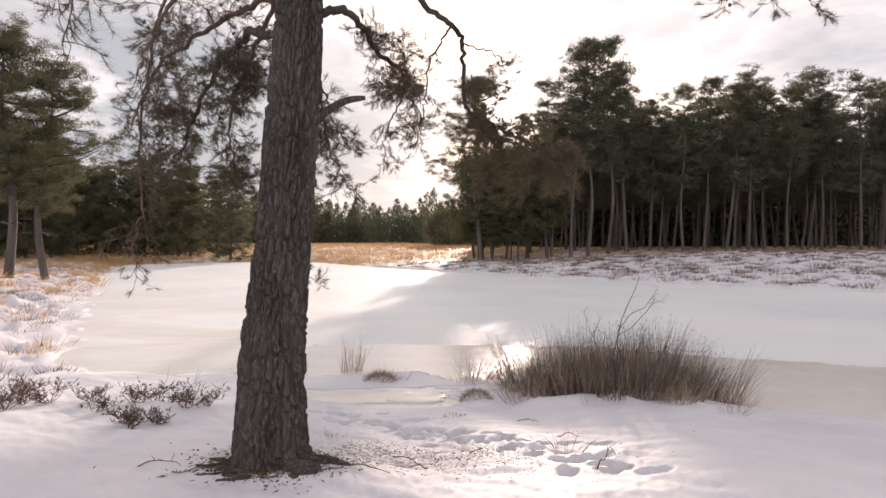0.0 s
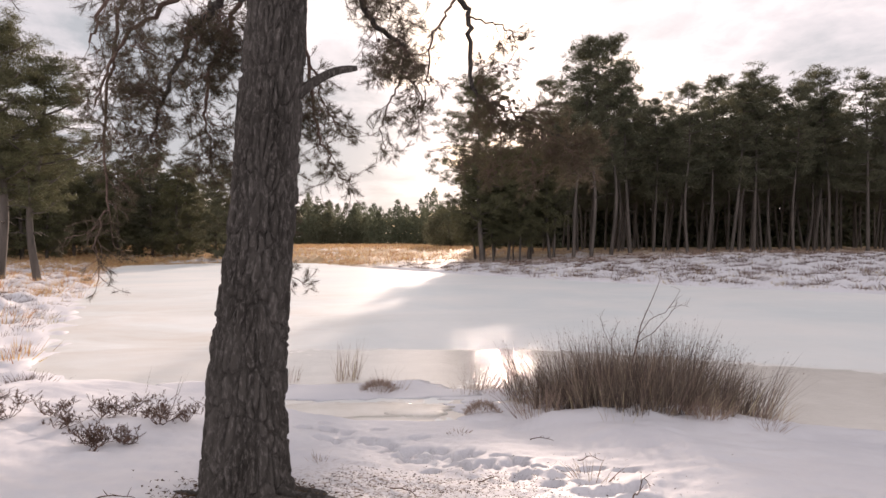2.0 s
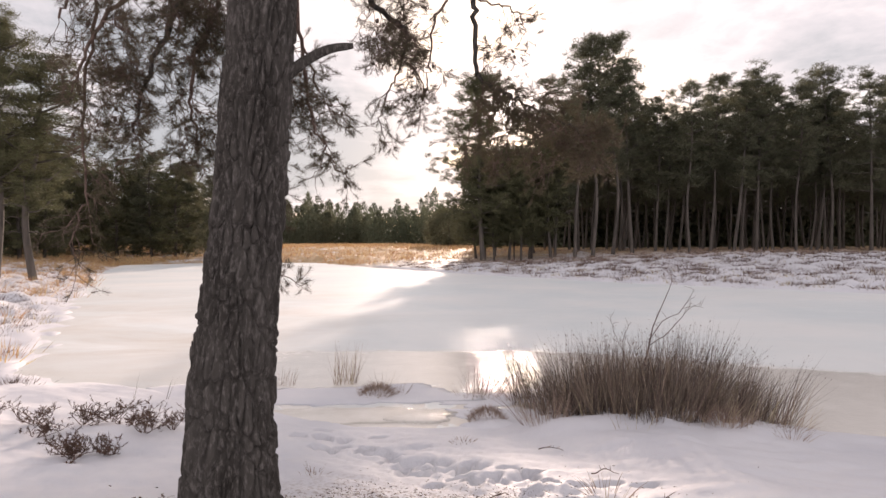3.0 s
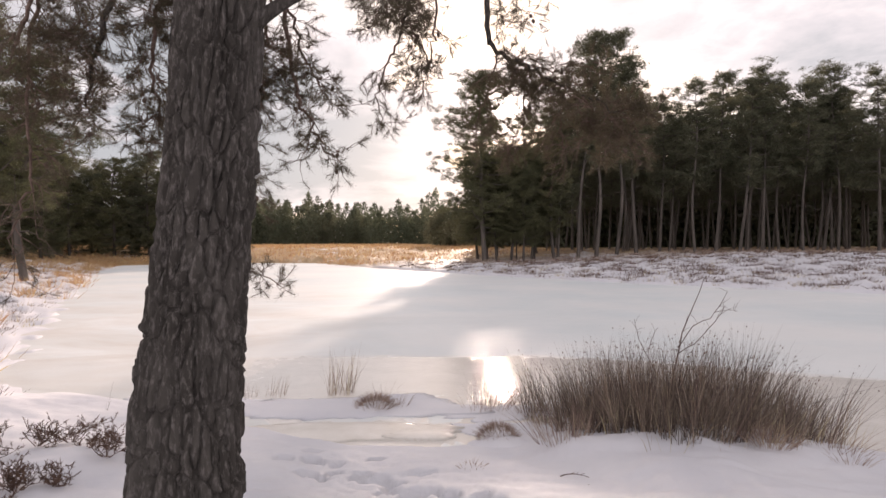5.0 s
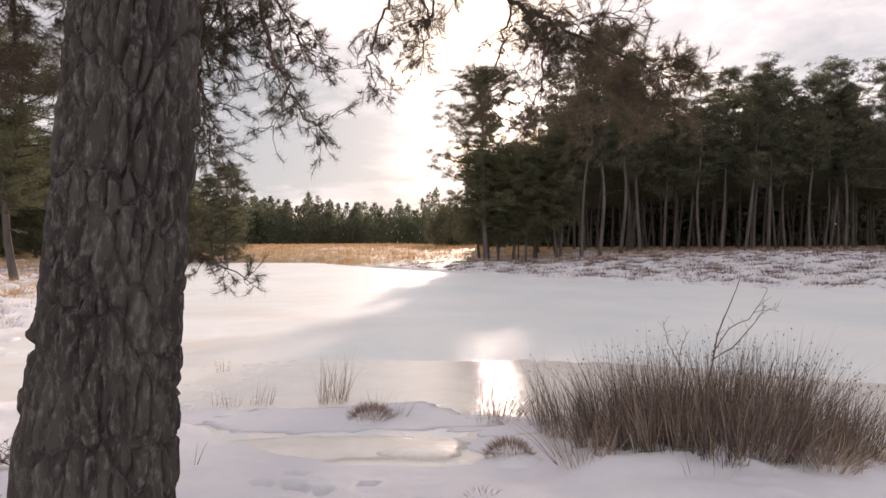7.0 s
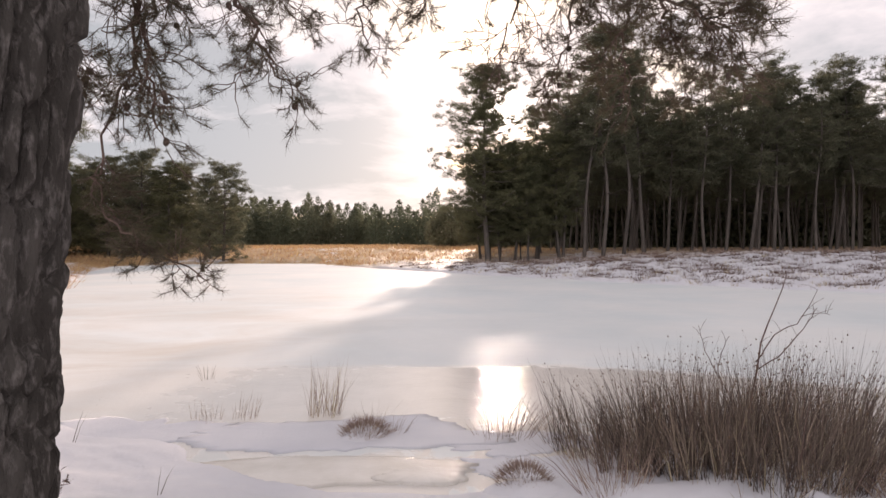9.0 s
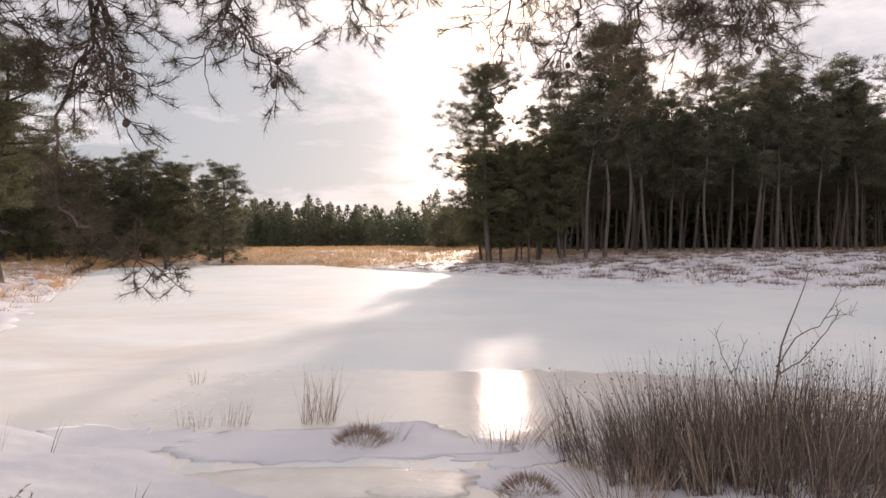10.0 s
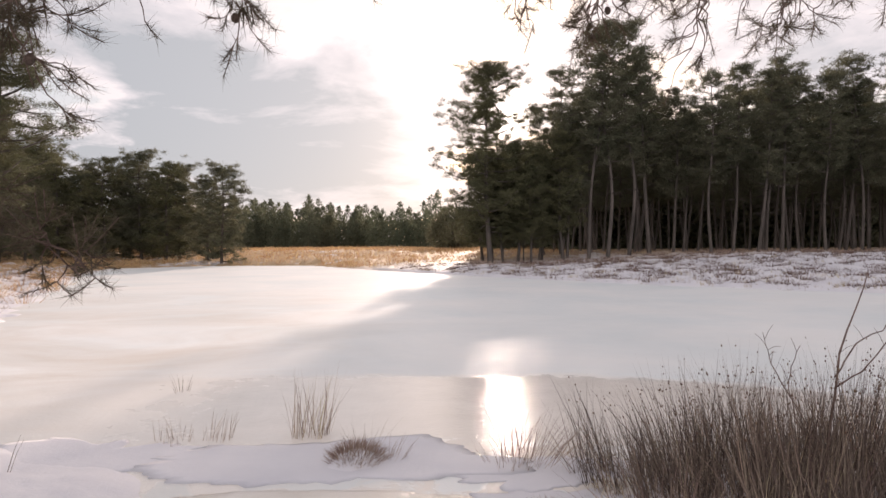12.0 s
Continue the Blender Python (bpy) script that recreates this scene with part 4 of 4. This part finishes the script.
def build_rush_clump():
    global rng
    rng = np.random.default_rng(51)
    clump = new("rush_clump")
    cx, cy = 2.05, 7.55
    clump.location = (cx, cy, 0.05)
    groups = (("stem_mass", RUSH, 9000, 0.45, 0.98, 0.0, 0.0046), ("straw", STRAW, 900, 0.2, 0.6, -0.45, 0.004), ("dead_growth", TUSSOCK, 1500, 0.3, 0.9, -0.1, 0.0042))
    tips = None
    for name, mat, n, lo, hi, shift, wide in groups:
        a, q = rng.uniform(0, 6.28, n), np.sqrt(rng.uniform(0, 1, n))
        ragged = 1 + 0.16 * np.sin(3 * a + 0.6) + 0.1 * np.sin(7 * a + 2.0)
        x, y = np.cos(a) * q * 1.26 * ragged, np.sin(a) * q * 0.92 * ragged + shift * 0.5
        y = y - 0.17 * x
        # stems gather into bunches, thinner towards the open ice
        bunch = waves(x, y, 0.34, 27, 2)
        keep = (rng.random(n) < 0.55 + 1.1 * bunch) | (q < 0.2)
        a, q, x, y = a[keep], q[keep], x[keep], y[keep]
        n = len(x)
        z = np.maximum(land(x + cx, y + cy), 0.0) - 0.06
        hump = 1.0 - 0.34 * q ** 2 + 0.2 * waves(x, y, 0.7, 9, 2)
        ln = rng.uniform(lo, hi, n) * hump
        tilt = np.where(rng.random(n) < 0.15, 0.38, 0.15)
        way = np.stack([x * 0.2 + 0.03 + rng.normal(0, 1, n) * tilt, y * 0.14 + rng.normal(0, 1, n) * tilt, np.ones(n)], 1)
        bend = np.stack([way[:, 0] * ln * 0.22 + rng.normal(0, 0.05, n), way[:, 1] * ln * 0.2, -0.05 * ln], 1)
        base = np.stack([x, y, z], 1)
        s = Shape()
        s.blades(base, way, ln, rng.uniform(0.5, 1.5, n) * wide, bend)
        part(name, s.mesh(name, False), mat, clump, kind="stuff")
        if name == "stem_mass":
            w = way / np.linalg.norm(way, axis=1, keepdims=True)
            low, top = base + w * ln[:, None] * 0.55 + bend * 0.3, base + w * ln[:, None] + bend
            tips = (low * 0.13 + top * 0.87)[ln > 0.55]
    heads = Shape()
    for k in rng.choice(len(tips), 620, replace=False):
        heads.ball(tips[k], rng.uniform(0.0032, 0.0056), 1.5, (rng.normal(0, 0.4), 0, 1), 3, 5)
    part("seed_fringe", heads.mesh("seed_fringe"), SEED, clump, "small brown seed heads", kind="stuff")
    tagged(clump, "large clump of dry brown rushes on the snowy shore", "rushes")

    sapling = new("birch_sapling")
    sapling.location = (1.84, 7.31, ground_at(1.84, 7.31) - 0.03)
    o = Vector(sapling.location)
    r = random.Random(3)
    stems = [([(1.62, 6.68, 0.1), (1.83, 6.88, 0.6), (1.96, 7.0, 0.95), (2.06, 7.05, 1.15), (2.2, 7.11, 1.44)], 0.009, 0.003), ([(1.9, 6.95, 0.82), (2.05, 7.0, 1.0), (2.28, 7.05, 1.13), (2.42, 7.1, 1.33)], 0.005, 0.002),
             ([(1.88, 6.93, 0.76), (2.1, 6.95, 0.9), (2.3, 7.0, 1.1), (2.36, 7.0, 1.2)], 0.005, 0.002), ([(1.7, 6.75, 0.3), (1.6, 6.9, 0.75), (1.72, 7.0, 1.0)], 0.004, 0.002), ([(2.28, 7.05, 1.13), (2.4, 7.1, 1.15), (2.52, 7.1, 1.14)], 0.003, 0.0015),
             ([(1.75, 6.8, 0.42), (1.55, 6.95, 0.85), (1.5, 7.0, 1.08)], 0.004, 0.0015)]
    for pts, r0, r1 in stems:
        line = along([(x + 0.22, y + 0.63, z) for x, y, z in pts], 12)
        line = [p - o + Vector((r.gauss(0, 0.004), r.gauss(0, 0.004), r.gauss(0, 0.004))) for p in line]
        s = Shape()
        s.tube(line, [r0 + (r1 - r0) * k / 12 for k in range(13)], 6)
        for k in range(5, 13):
            if r.random() < 0.5:
                w = Vector((r.gauss(0.3, 0.5), r.gauss(0, 0.4), r.uniform(0.1, 0.8))).normalized() * r.uniform(0.05, 0.16)
                s.tube([line[k], line[k] + w * 0.5 + Vector((0, 0, 0.01)), line[k] + w], [0.0016, 0.0013, 0.0009], 4)
        part("stem", s.mesh("stem"), TWIG, sapling)
    tagged(sapling, "bare thin sapling leaning out of the dry rushes", "sapling")


def build_tufts():
    reeds = "sparse pale rush tuft frozen into the snowy ice"
    tuft("rush_tuft", reeds, "rushes", -1.34, 9.27, 60, 0.7, 0.17, TUSSOCK, 61, (0.06, 0), 0.005, "rush tufts on the ice", 0.1)
    tuft("rush_tuft", reeds, "rushes", -1.3, 9.27, 40, 0.52, 0.18, STRAW, 62, (0.1, 0), 0.004, "rush tufts on the ice", 0.15)
    tuft("rush_tuft", reeds, "rushes", -2.42, 9.1, 34, 0.26, 0.17, TUSSOCK, 63, (0, 0), 0.004, "rush tufts on the ice", 0.1)
    tuft("rush_tuft", reeds, "rushes", -2.08, 9.15, 30, 0.33, 0.12, TUSSOCK, 64, (0.1, 0), 0.004, "rush tufts on the ice", 0.1)
    tuft("rush_tuft", reeds, "rushes", 0.5, 8.6, 130, 0.5, 0.26, TUSSOCK, 65, (0.3, 0), 0.0034, "rush tufts on the ice", 0.5)
    tuft("rush_tuft", reeds, "rushes", 0.3, 8.5, 50, 0.26, 0.2, TUSSOCK, 66, (0.1, 0), 0.003, "rush tufts on the ice", 0.5)
    tuft("rush_tuft", reeds, "rushes", 0.92, 7.05, 150, 0.5, 0.24, TUSSOCK, 67, (-0.1, -0.1), 0.004, "rush tufts on the ice", 0.5)
    tuft("rush_tuft", reeds, "rushes", -3.1, 10.9, 14, 0.3, 0.1, RUSH, 68, (0, 0), 0.004, "rush tufts on the ice", 0.5)
    a = tuft("grass_tussock", "snow-dusted tussock of dry reddish grass on the ice", "grass tussock", -0.84, 8.6, 900, 0.12, 0.2, TUSSOCK, 71, (0.15, -0.1), 0.0032, splay=0.8, dome=0.1)
    snow_cap(a, 0.3, 0.22, 0.06, 1.0, -0.03, -0.1)
    tuft("rush_tuft", reeds, "rushes", -0.8, 8.66, 26, 0.42, 0.1, TUSSOCK, 69, (0.05, 0), 0.003, "rush tufts on the ice", 0.3)
    tuft("rush_tuft", reeds, "rushes", -0.58, 8.62, 40, 0.24, 0.1, TUSSOCK, 70, (0.25, 0), 0.003, "rush tufts on the ice", 0.4)
    b = tuft("grass_tussock", "brown grass tussock topping a small snow mound", "grass tussock", 0.4, 7.35, 900, 0.09, 0.18, TUSSOCK, 72, (-0.1, -0.2), 0.0034, splay=0.8, dome=0.12)
    snow_cap(b, 0.3, 0.22, 0.07, 2.0, 0.04, -0.12)
    tuft("grass_tussock", "straw-coloured grass tuft beside the brown rushes", "grass tussock", 2.45, 6.55, 260, 0.24, 0.17, TUSSOCK, 73, (-0.05, -0.1), 0.004, splay=0.8)
    tuft("grass_tussock", "low pale grass tuft poking from the snow", "grass tussock", 2.95, 6.35, 50, 0.16, 0.12, TUSSOCK, 74, splay=0.8)
    tuft("grass_tussock", "low pale grass tuft poking from the snow", "grass tussock", 3.05, 6.75, 80, 0.3, 0.24, TUSSOCK, 75, splay=0.8)
    tuft("grass_tussock", "small snowy tuft of dry grass", "grass tussock", 0.12, 6.3, 40, 0.07, 0.1, TUSSOCK, 76, splay=0.9)
    tuft("grass_tussock", "small dry grass tuft beside the pine trunk", "grass tussock", -0.92, 5.2, 24, 0.1, 0.08, TUSSOCK, 77, splay=0.7)
    tuft("grass_tussock", "small dry grass tuft in trodden snow", "grass tussock", 0.93, 4.7, 34, 0.17, 0.12, TUSSOCK, 78, splay=0.7)
    for k, (x, y, h) in enumerate(((-1.93, 6.95, 0.3), (-3.25, 8.3, 0.45), (-3.6, 8.2, 0.4))):
        tuft("dry_stalk", "single thin dry stalk in the snow", "stalk", x, y, 3, h, 0.02, RUSH, 80 + k, (0.15, 0), 0.005, "dry stalks on the shore", 0.2)


def heather_bush(x, y, size, seed):
    """Low woody heather: forked stems with short leafy sprigs."""
    global rng
    rng = np.random.default_rng(seed)
    r = random.Random(seed)
    thing = new("heather_bush")
    thing.location = (x, y, ground_at(x, y) - 0.02)
    wood, leaf = Shape(), Shape()
    ends = []
    for k in range(8):
        a = r.uniform(0, 6.28)
        tip = Vector((math.cos(a) * r.uniform(0.2, 1.3), math.sin(a) * r.uniform(0.2, 0.9), r.uniform(0.15, 0.8))) * size
        mid = tip * 0.5 + Vector((r.gauss(0, 0.05), r.gauss(0, 0.05), r.uniform(-0.02, 0.05)))
        line = along([(0, 0, 0), mid, tip], 6)
        wood.tube(line, [0.0035 - 0.0003 * q for q in range(7)], 4)
        for q in range(2, 7):
            for _ in range(2):
                w = Vector((r.gauss(0, 0.6), r.gauss(0, 0.6), r.uniform(0.1, 1.0))).normalized() * size * r.uniform(0.15, 0.4)
                wood.tube([line[q], line[q] + w], [0.0015, 0.001], 3)
                ends.append((line[q], line[q] + w))
    a = np.repeat(np.array([tuple(e[0]) for e in ends]), 16, 0)
    b = np.repeat(np.array([tuple(e[1]) for e in ends]), 16, 0)
    u = rng.uniform(0.2, 1, (len(a), 1))
    leaf.blades(a + (b - a) * u, (b - a) / (np.linalg.norm(b - a, axis=1, keepdims=True)) + rng.normal(size=a.shape) * 0.6, rng.uniform(0.014, 0.03, len(a)), 0.0045)
    part("woody_base", wood.mesh("woody_base"), TWIG, thing, kind="stuff")
    part("leafage", leaf.mesh("leafage", False), HEATHER, thing, kind="stuff")
    tagged(thing, "low brown winter heather poking out of the snow", "heather", "heather by the pine")


def build_heather():
    spots = [(-3.52, 6.35, 0.24), (-3.15, 6.4, 0.22), (-2.98, 6.55, 0.26), (-2.5, 6.15, 0.28), (-2.38, 6.4, 0.26), (-2.8, 5.55, 0.2), (-2.55, 5.6, 0.19), (-2.68, 5.45, 0.17), (-4.0, 6.05, 0.3), (-3.82, 6.15, 0.26),
             (-3.95, 5.7, 0.24), (-4.3, 6.4, 0.28), (-3.3, 6.0, 0.18), (-2.72, 6.4, 0.2), (-4.7, 6.1, 0.3)]
    for k, (x, y, s) in enumerate(spots):
        heather_bush(x, y, s * 1.0, 200 + k)


def scatter(name, label, category, material, keep, box, count, per, tall, wide, spread, seed, splay=0.7):
    """Tufts too many to count, spread where keep() allows."""
    global rng
    rng = np.random.default_rng(seed)
    x, y = rng.uniform(box[0], box[1], count * 6), rng.uniform(box[2], box[3], count * 6)
    ok = keep(x, y, shore_distance(x, y))
    x, y = x[ok][:count], y[ok][:count]
    size = rng.uniform(0.5, 1.25, len(x))
    x2, y2 = np.repeat(x, per), np.repeat(y, per)
    sz = np.repeat(size, per)
    n = len(x2)
    ox, oy = rng.normal(0, spread, n) * sz, rng.normal(0, spread, n) * sz
    z = np.repeat(land(x, y), per) - 0.03
    base = np.stack([x2 + ox, y2 + oy, z], 1)
    way = np.stack([ox / spread * splay * 0.5 + rng.normal(0, 0.25, n), oy / spread * splay * 0.5 + rng.normal(0, 0.25, n), np.ones(n)], 1)
    s = Shape()
    s.blades(base, way, tall * sz * rng.uniform(0.5, 1.1, n), wide * rng.uniform(0.6, 1.4, n))
    tagged(part(name, s.mesh(name, False), material), label, category, kind="stuff")


def build_banks():
    patch = lambda x, y, size, seed: waves(x, y, size, seed, 3)
    scatter("bank_heather", "dark heather tufts through snow on the far bank", "heather", HEATHER,
            lambda x, y, d: (d > 0.25) & (d < 24) & (y > 12) & (y < 46) & (x > -3) & (patch(x, y, 3.0, 31) > -0.2), (-3, 40, 12, 46), 3000, 22, 0.26, 0.018, 0.15, 301, 1.2)
    scatter("bank_grass", "straw and rush stubble along the far bank", "grass", STRAW,
            lambda x, y, d: (d > 0.1) & (y > 12) & (x > -12) & (rng.random(x.shape) < np.exp(-d / 5) + 0.12), (-12, 40, 12, 58), 800, 10, 0.24, 0.018, 0.12, 302)
    scatter("shoreline_stubble", "brown stubble along the far shoreline", "grass", TUSSOCK,
            lambda x, y, d: (d > -0.25) & (d < 0.5) & (y > 12) & (x > 1), (1, 40, 12, 46), 900, 12, 0.13, 0.014, 0.2, 307)
    scatter("wood_edge_bracken", "rusty dead bracken along the wood's edge", "bracken", TUSSOCK,
            lambda x, y, d: (d > 3) & (patch(x, y, 4.0, 33) > -0.25), (1.5, 40, 41, 60), 2200, 12, 0.3, 0.022, 0.2, 303)
    scatter("meadow_grass", "golden dead grass of the far meadow", "grass", GOLD,
            lambda x, y, d: (d > 0.2) & (y - x * 0.5 > 50), (-60, 10, 48, 145), 9000, 8, 0.5, 0.05, 0.35, 304)
    scatter("shore_grass", "golden grass tufts through snow on the bank", "grass", GOLD,
            lambda x, y, d: (d > 0.15) & (d < 9) & (x < -6.5) & (y < 56) & (patch(x, y, 3.5, 35) > 0.35 - 0.024 * (y - 10)), (-45, -6.5, 10, 56), 800, 30, 0.45, 0.018, 0.2, 305, 1.1)
    scatter("shore_heather", "brown heather scrub through snow on the bank", "heather", HEATHER,
            lambda x, y, d: (d > 0.3) & (d < 12) & (x < -4.5) & (y < 40) & (patch(x, y, 2.2, 36) > -0.1), (-26, -4.5, 7, 40), 1100, 36, 0.2, 0.007, 0.14, 306, 1.2)


def build_litter():
    global rng
    rng = np.random.default_rng(91)
    s = Shape()
    n = 2600
    a, q = rng.uniform(0, 6.28, n), rng.gamma(2.2, 0.2, n)
    x = -0.75 + np.abs(np.cos(a)) * q * 1.1 + np.where(rng.random(n) < 0.75, rng.uniform(0, 1.2, n), 0)
    y = 4.5 + np.sin(a) * q * 0.65 + rng.normal(0, 0.12, n)
    z = land(x, y) + 0.006
    way = np.stack([rng.normal(size=n), rng.normal(size=n), rng.normal(0, 0.25, n)], 1)
    s.blades(np.stack([x, y, z], 1), way, rng.uniform(0.006, 0.026, n), rng.uniform(0.002, 0.007, n))
    tagged(part("needle_litter", s.mesh("needle_litter", False), LITTER), "brown needle and bark litter round the pine", "litter", kind="stuff")
    # a darker apron of litter and moss close to the roots
    heap = Shape()
    n = 3400
    a = rng.uniform(0, 6.28, n)
    q = 0.2 + rng.gamma(1.6, 0.045, n) * (1 + 0.8 * (np.cos(a - 2.9) > 0.6) + 0.9 * (np.cos(a + 0.7) > 0.7))
    x, y = -1.14 + np.cos(a) * q, 4.22 + np.sin(a) * q
    heap.blades(np.stack([x, y, land(x, y) + 0.008], 1), np.stack([rng.normal(size=n), rng.normal(size=n), rng.normal(0.1, 0.3, n)], 1), rng.uniform(0.012, 0.04, n), rng.uniform(0.005, 0.013, n))
    tagged(part("root_litter", heap.mesh("root_litter", False), LITTER), "dark bark flakes and moss heaped at the roots", "litter", kind="stuff")
    r = random.Random(14)
    twigs = [(-1.68, 3.9, 0.1, 0.48, 0.05), (-1.95, 4.05, 0.3, 0.26, 0.02), (-0.6, 4.05, -0.4, 0.3, 0.02), (-0.35, 4.5, -0.7, 0.26, 0.02), (1.02, 4.15, 0.9, 0.3, 0.09), (0.72, 6.02, 0.1, 0.2, 0.03), (0.95, 5.2, 0.0, 0.18, 0.03),
             (-0.8, 3.95, 0.1, 0.2, 0.015), (0.2, 4.6, 0.5, 0.16, 0.02), (-0.1, 4.2, 2.4, 0.14, 0.015)]
    for x, y, turn, ln, arch in twigs:
        t = new("fallen_twig")
        t.location = (x, y, ground_at(x, y))
        pts = []
        for k in range(7):
            u = k / 6
            px, py = math.cos(turn) * ln * u, math.sin(turn) * ln * u + r.gauss(0, 0.012)
            pts.append((px, py, ground_at(x + px, y + py) - t.location.z + 0.004 + arch * math.sin(math.pi * u) + r.gauss(0, 0.004)))
        s = Shape()
        line = along(pts, 14)
        s.tube(line, [0.0048 - 0.00022 * k for k in range(15)], 6)
        part("stick", s.mesh("stick"), TWIG, t)
        side = Shape()
        for k in (5, 8, 10):
            w = Vector((r.gauss(0, 1), r.gauss(0, 1), 0.7)).normalized() * ln * 0.2
            side.tube([line[k], line[k] + w * 0.6, line[k] + w], [0.0022, 0.0018, 0.001], 4)
        part("side_twig", side.mesh("side_twig"), TWIG, t, kind="stuff")
        tagged(t, "dark fallen twig lying on the snow", "twig", "fallen twigs on the snow")


def ice_sheet(name, label, cx, cy, rx, ry, thick, material, seed, rough=0.25):
    """A thin raised sheet with a ragged broken edge, lying on the ice."""
    s = Shape()
    sides, rings = 140, 9
    for i in range(rings):
        u = i / (rings - 1)
        for j in range(sides):
            a = 2 * math.pi * j / sides
            p = Vector((math.cos(a), math.sin(a), seed))
            wob = 1 + rough * noise.noise(p * 1.3) + rough * 0.6 * noise.noise(p * 3.7) + rough * 0.25 * noise.noise(p * 11)
            x, y = cx + math.cos(a) * rx * u * wob, cy + math.sin(a) * ry * u * wob
            s.v.append((x, y, thick * (1 - (0.35 + 0.6 * smooth(-0.25, 0.3, noise.noise(p * 1.7) + 0.45 * math.sin(a))) * u ** 3) + 0.01 * noise.noise(Vector((x * 2.2, y * 2.2, seed))) * (1 - u)))
    for j in range(sides):
        x, y, z = s.v[(rings - 1) * sides + j]
        s.v.append((cx + (x - cx) * 0.985, cy + (y - cy) * 0.985, -0.01))
    for i in range(rings):
        for j in range(sides):
            a, b = i * sides + j, i * sides + (j + 1) % sides
            s.f.append((a, a + sides, b + sides, b))
    tagged(part(name, s.mesh(name), material), label, "ice sheet")


build_rush_clump()
build_tufts()
build_heather()
build_litter()
ice_sheet("snow_sheet", "thin snow crust lying on the pond ice", -1.1, 8.58, 1.3, 0.52, 0.014, SNOW, 3.1, 0.4)
ice_sheet("snow_sheet", "thin snow crust with a broken edge by the shore", -2.9, 8.75, 0.9, 0.5, 0.01, SNOW, 5.7, 0.5)
ice_sheet("ice_sheet", "thin beige ice plate lifted along the shore", -1.1, 7.7, 1.18, 0.33, 0.02, THIN_ICE, 8.2, 0.22)
ice_sheet("ice_sheet", "cracked thin ice plate lifted near the shore", -0.3, 7.58, 0.34, 0.2, 0.03, THIN_ICE, 10.6, 0.3)
ice_sheet("snow_sheet", "thin snow crust round frozen rushes", 0.5, 8.35, 0.6, 0.34, 0.008, SNOW, 9.4, 0.5)
ice_sheet("snow_sheet", "thin snow crust beside the shore tussock", 0.5, 7.75, 0.5, 0.3, 0.008, SNOW, 12.3, 0.4)
build_banks()
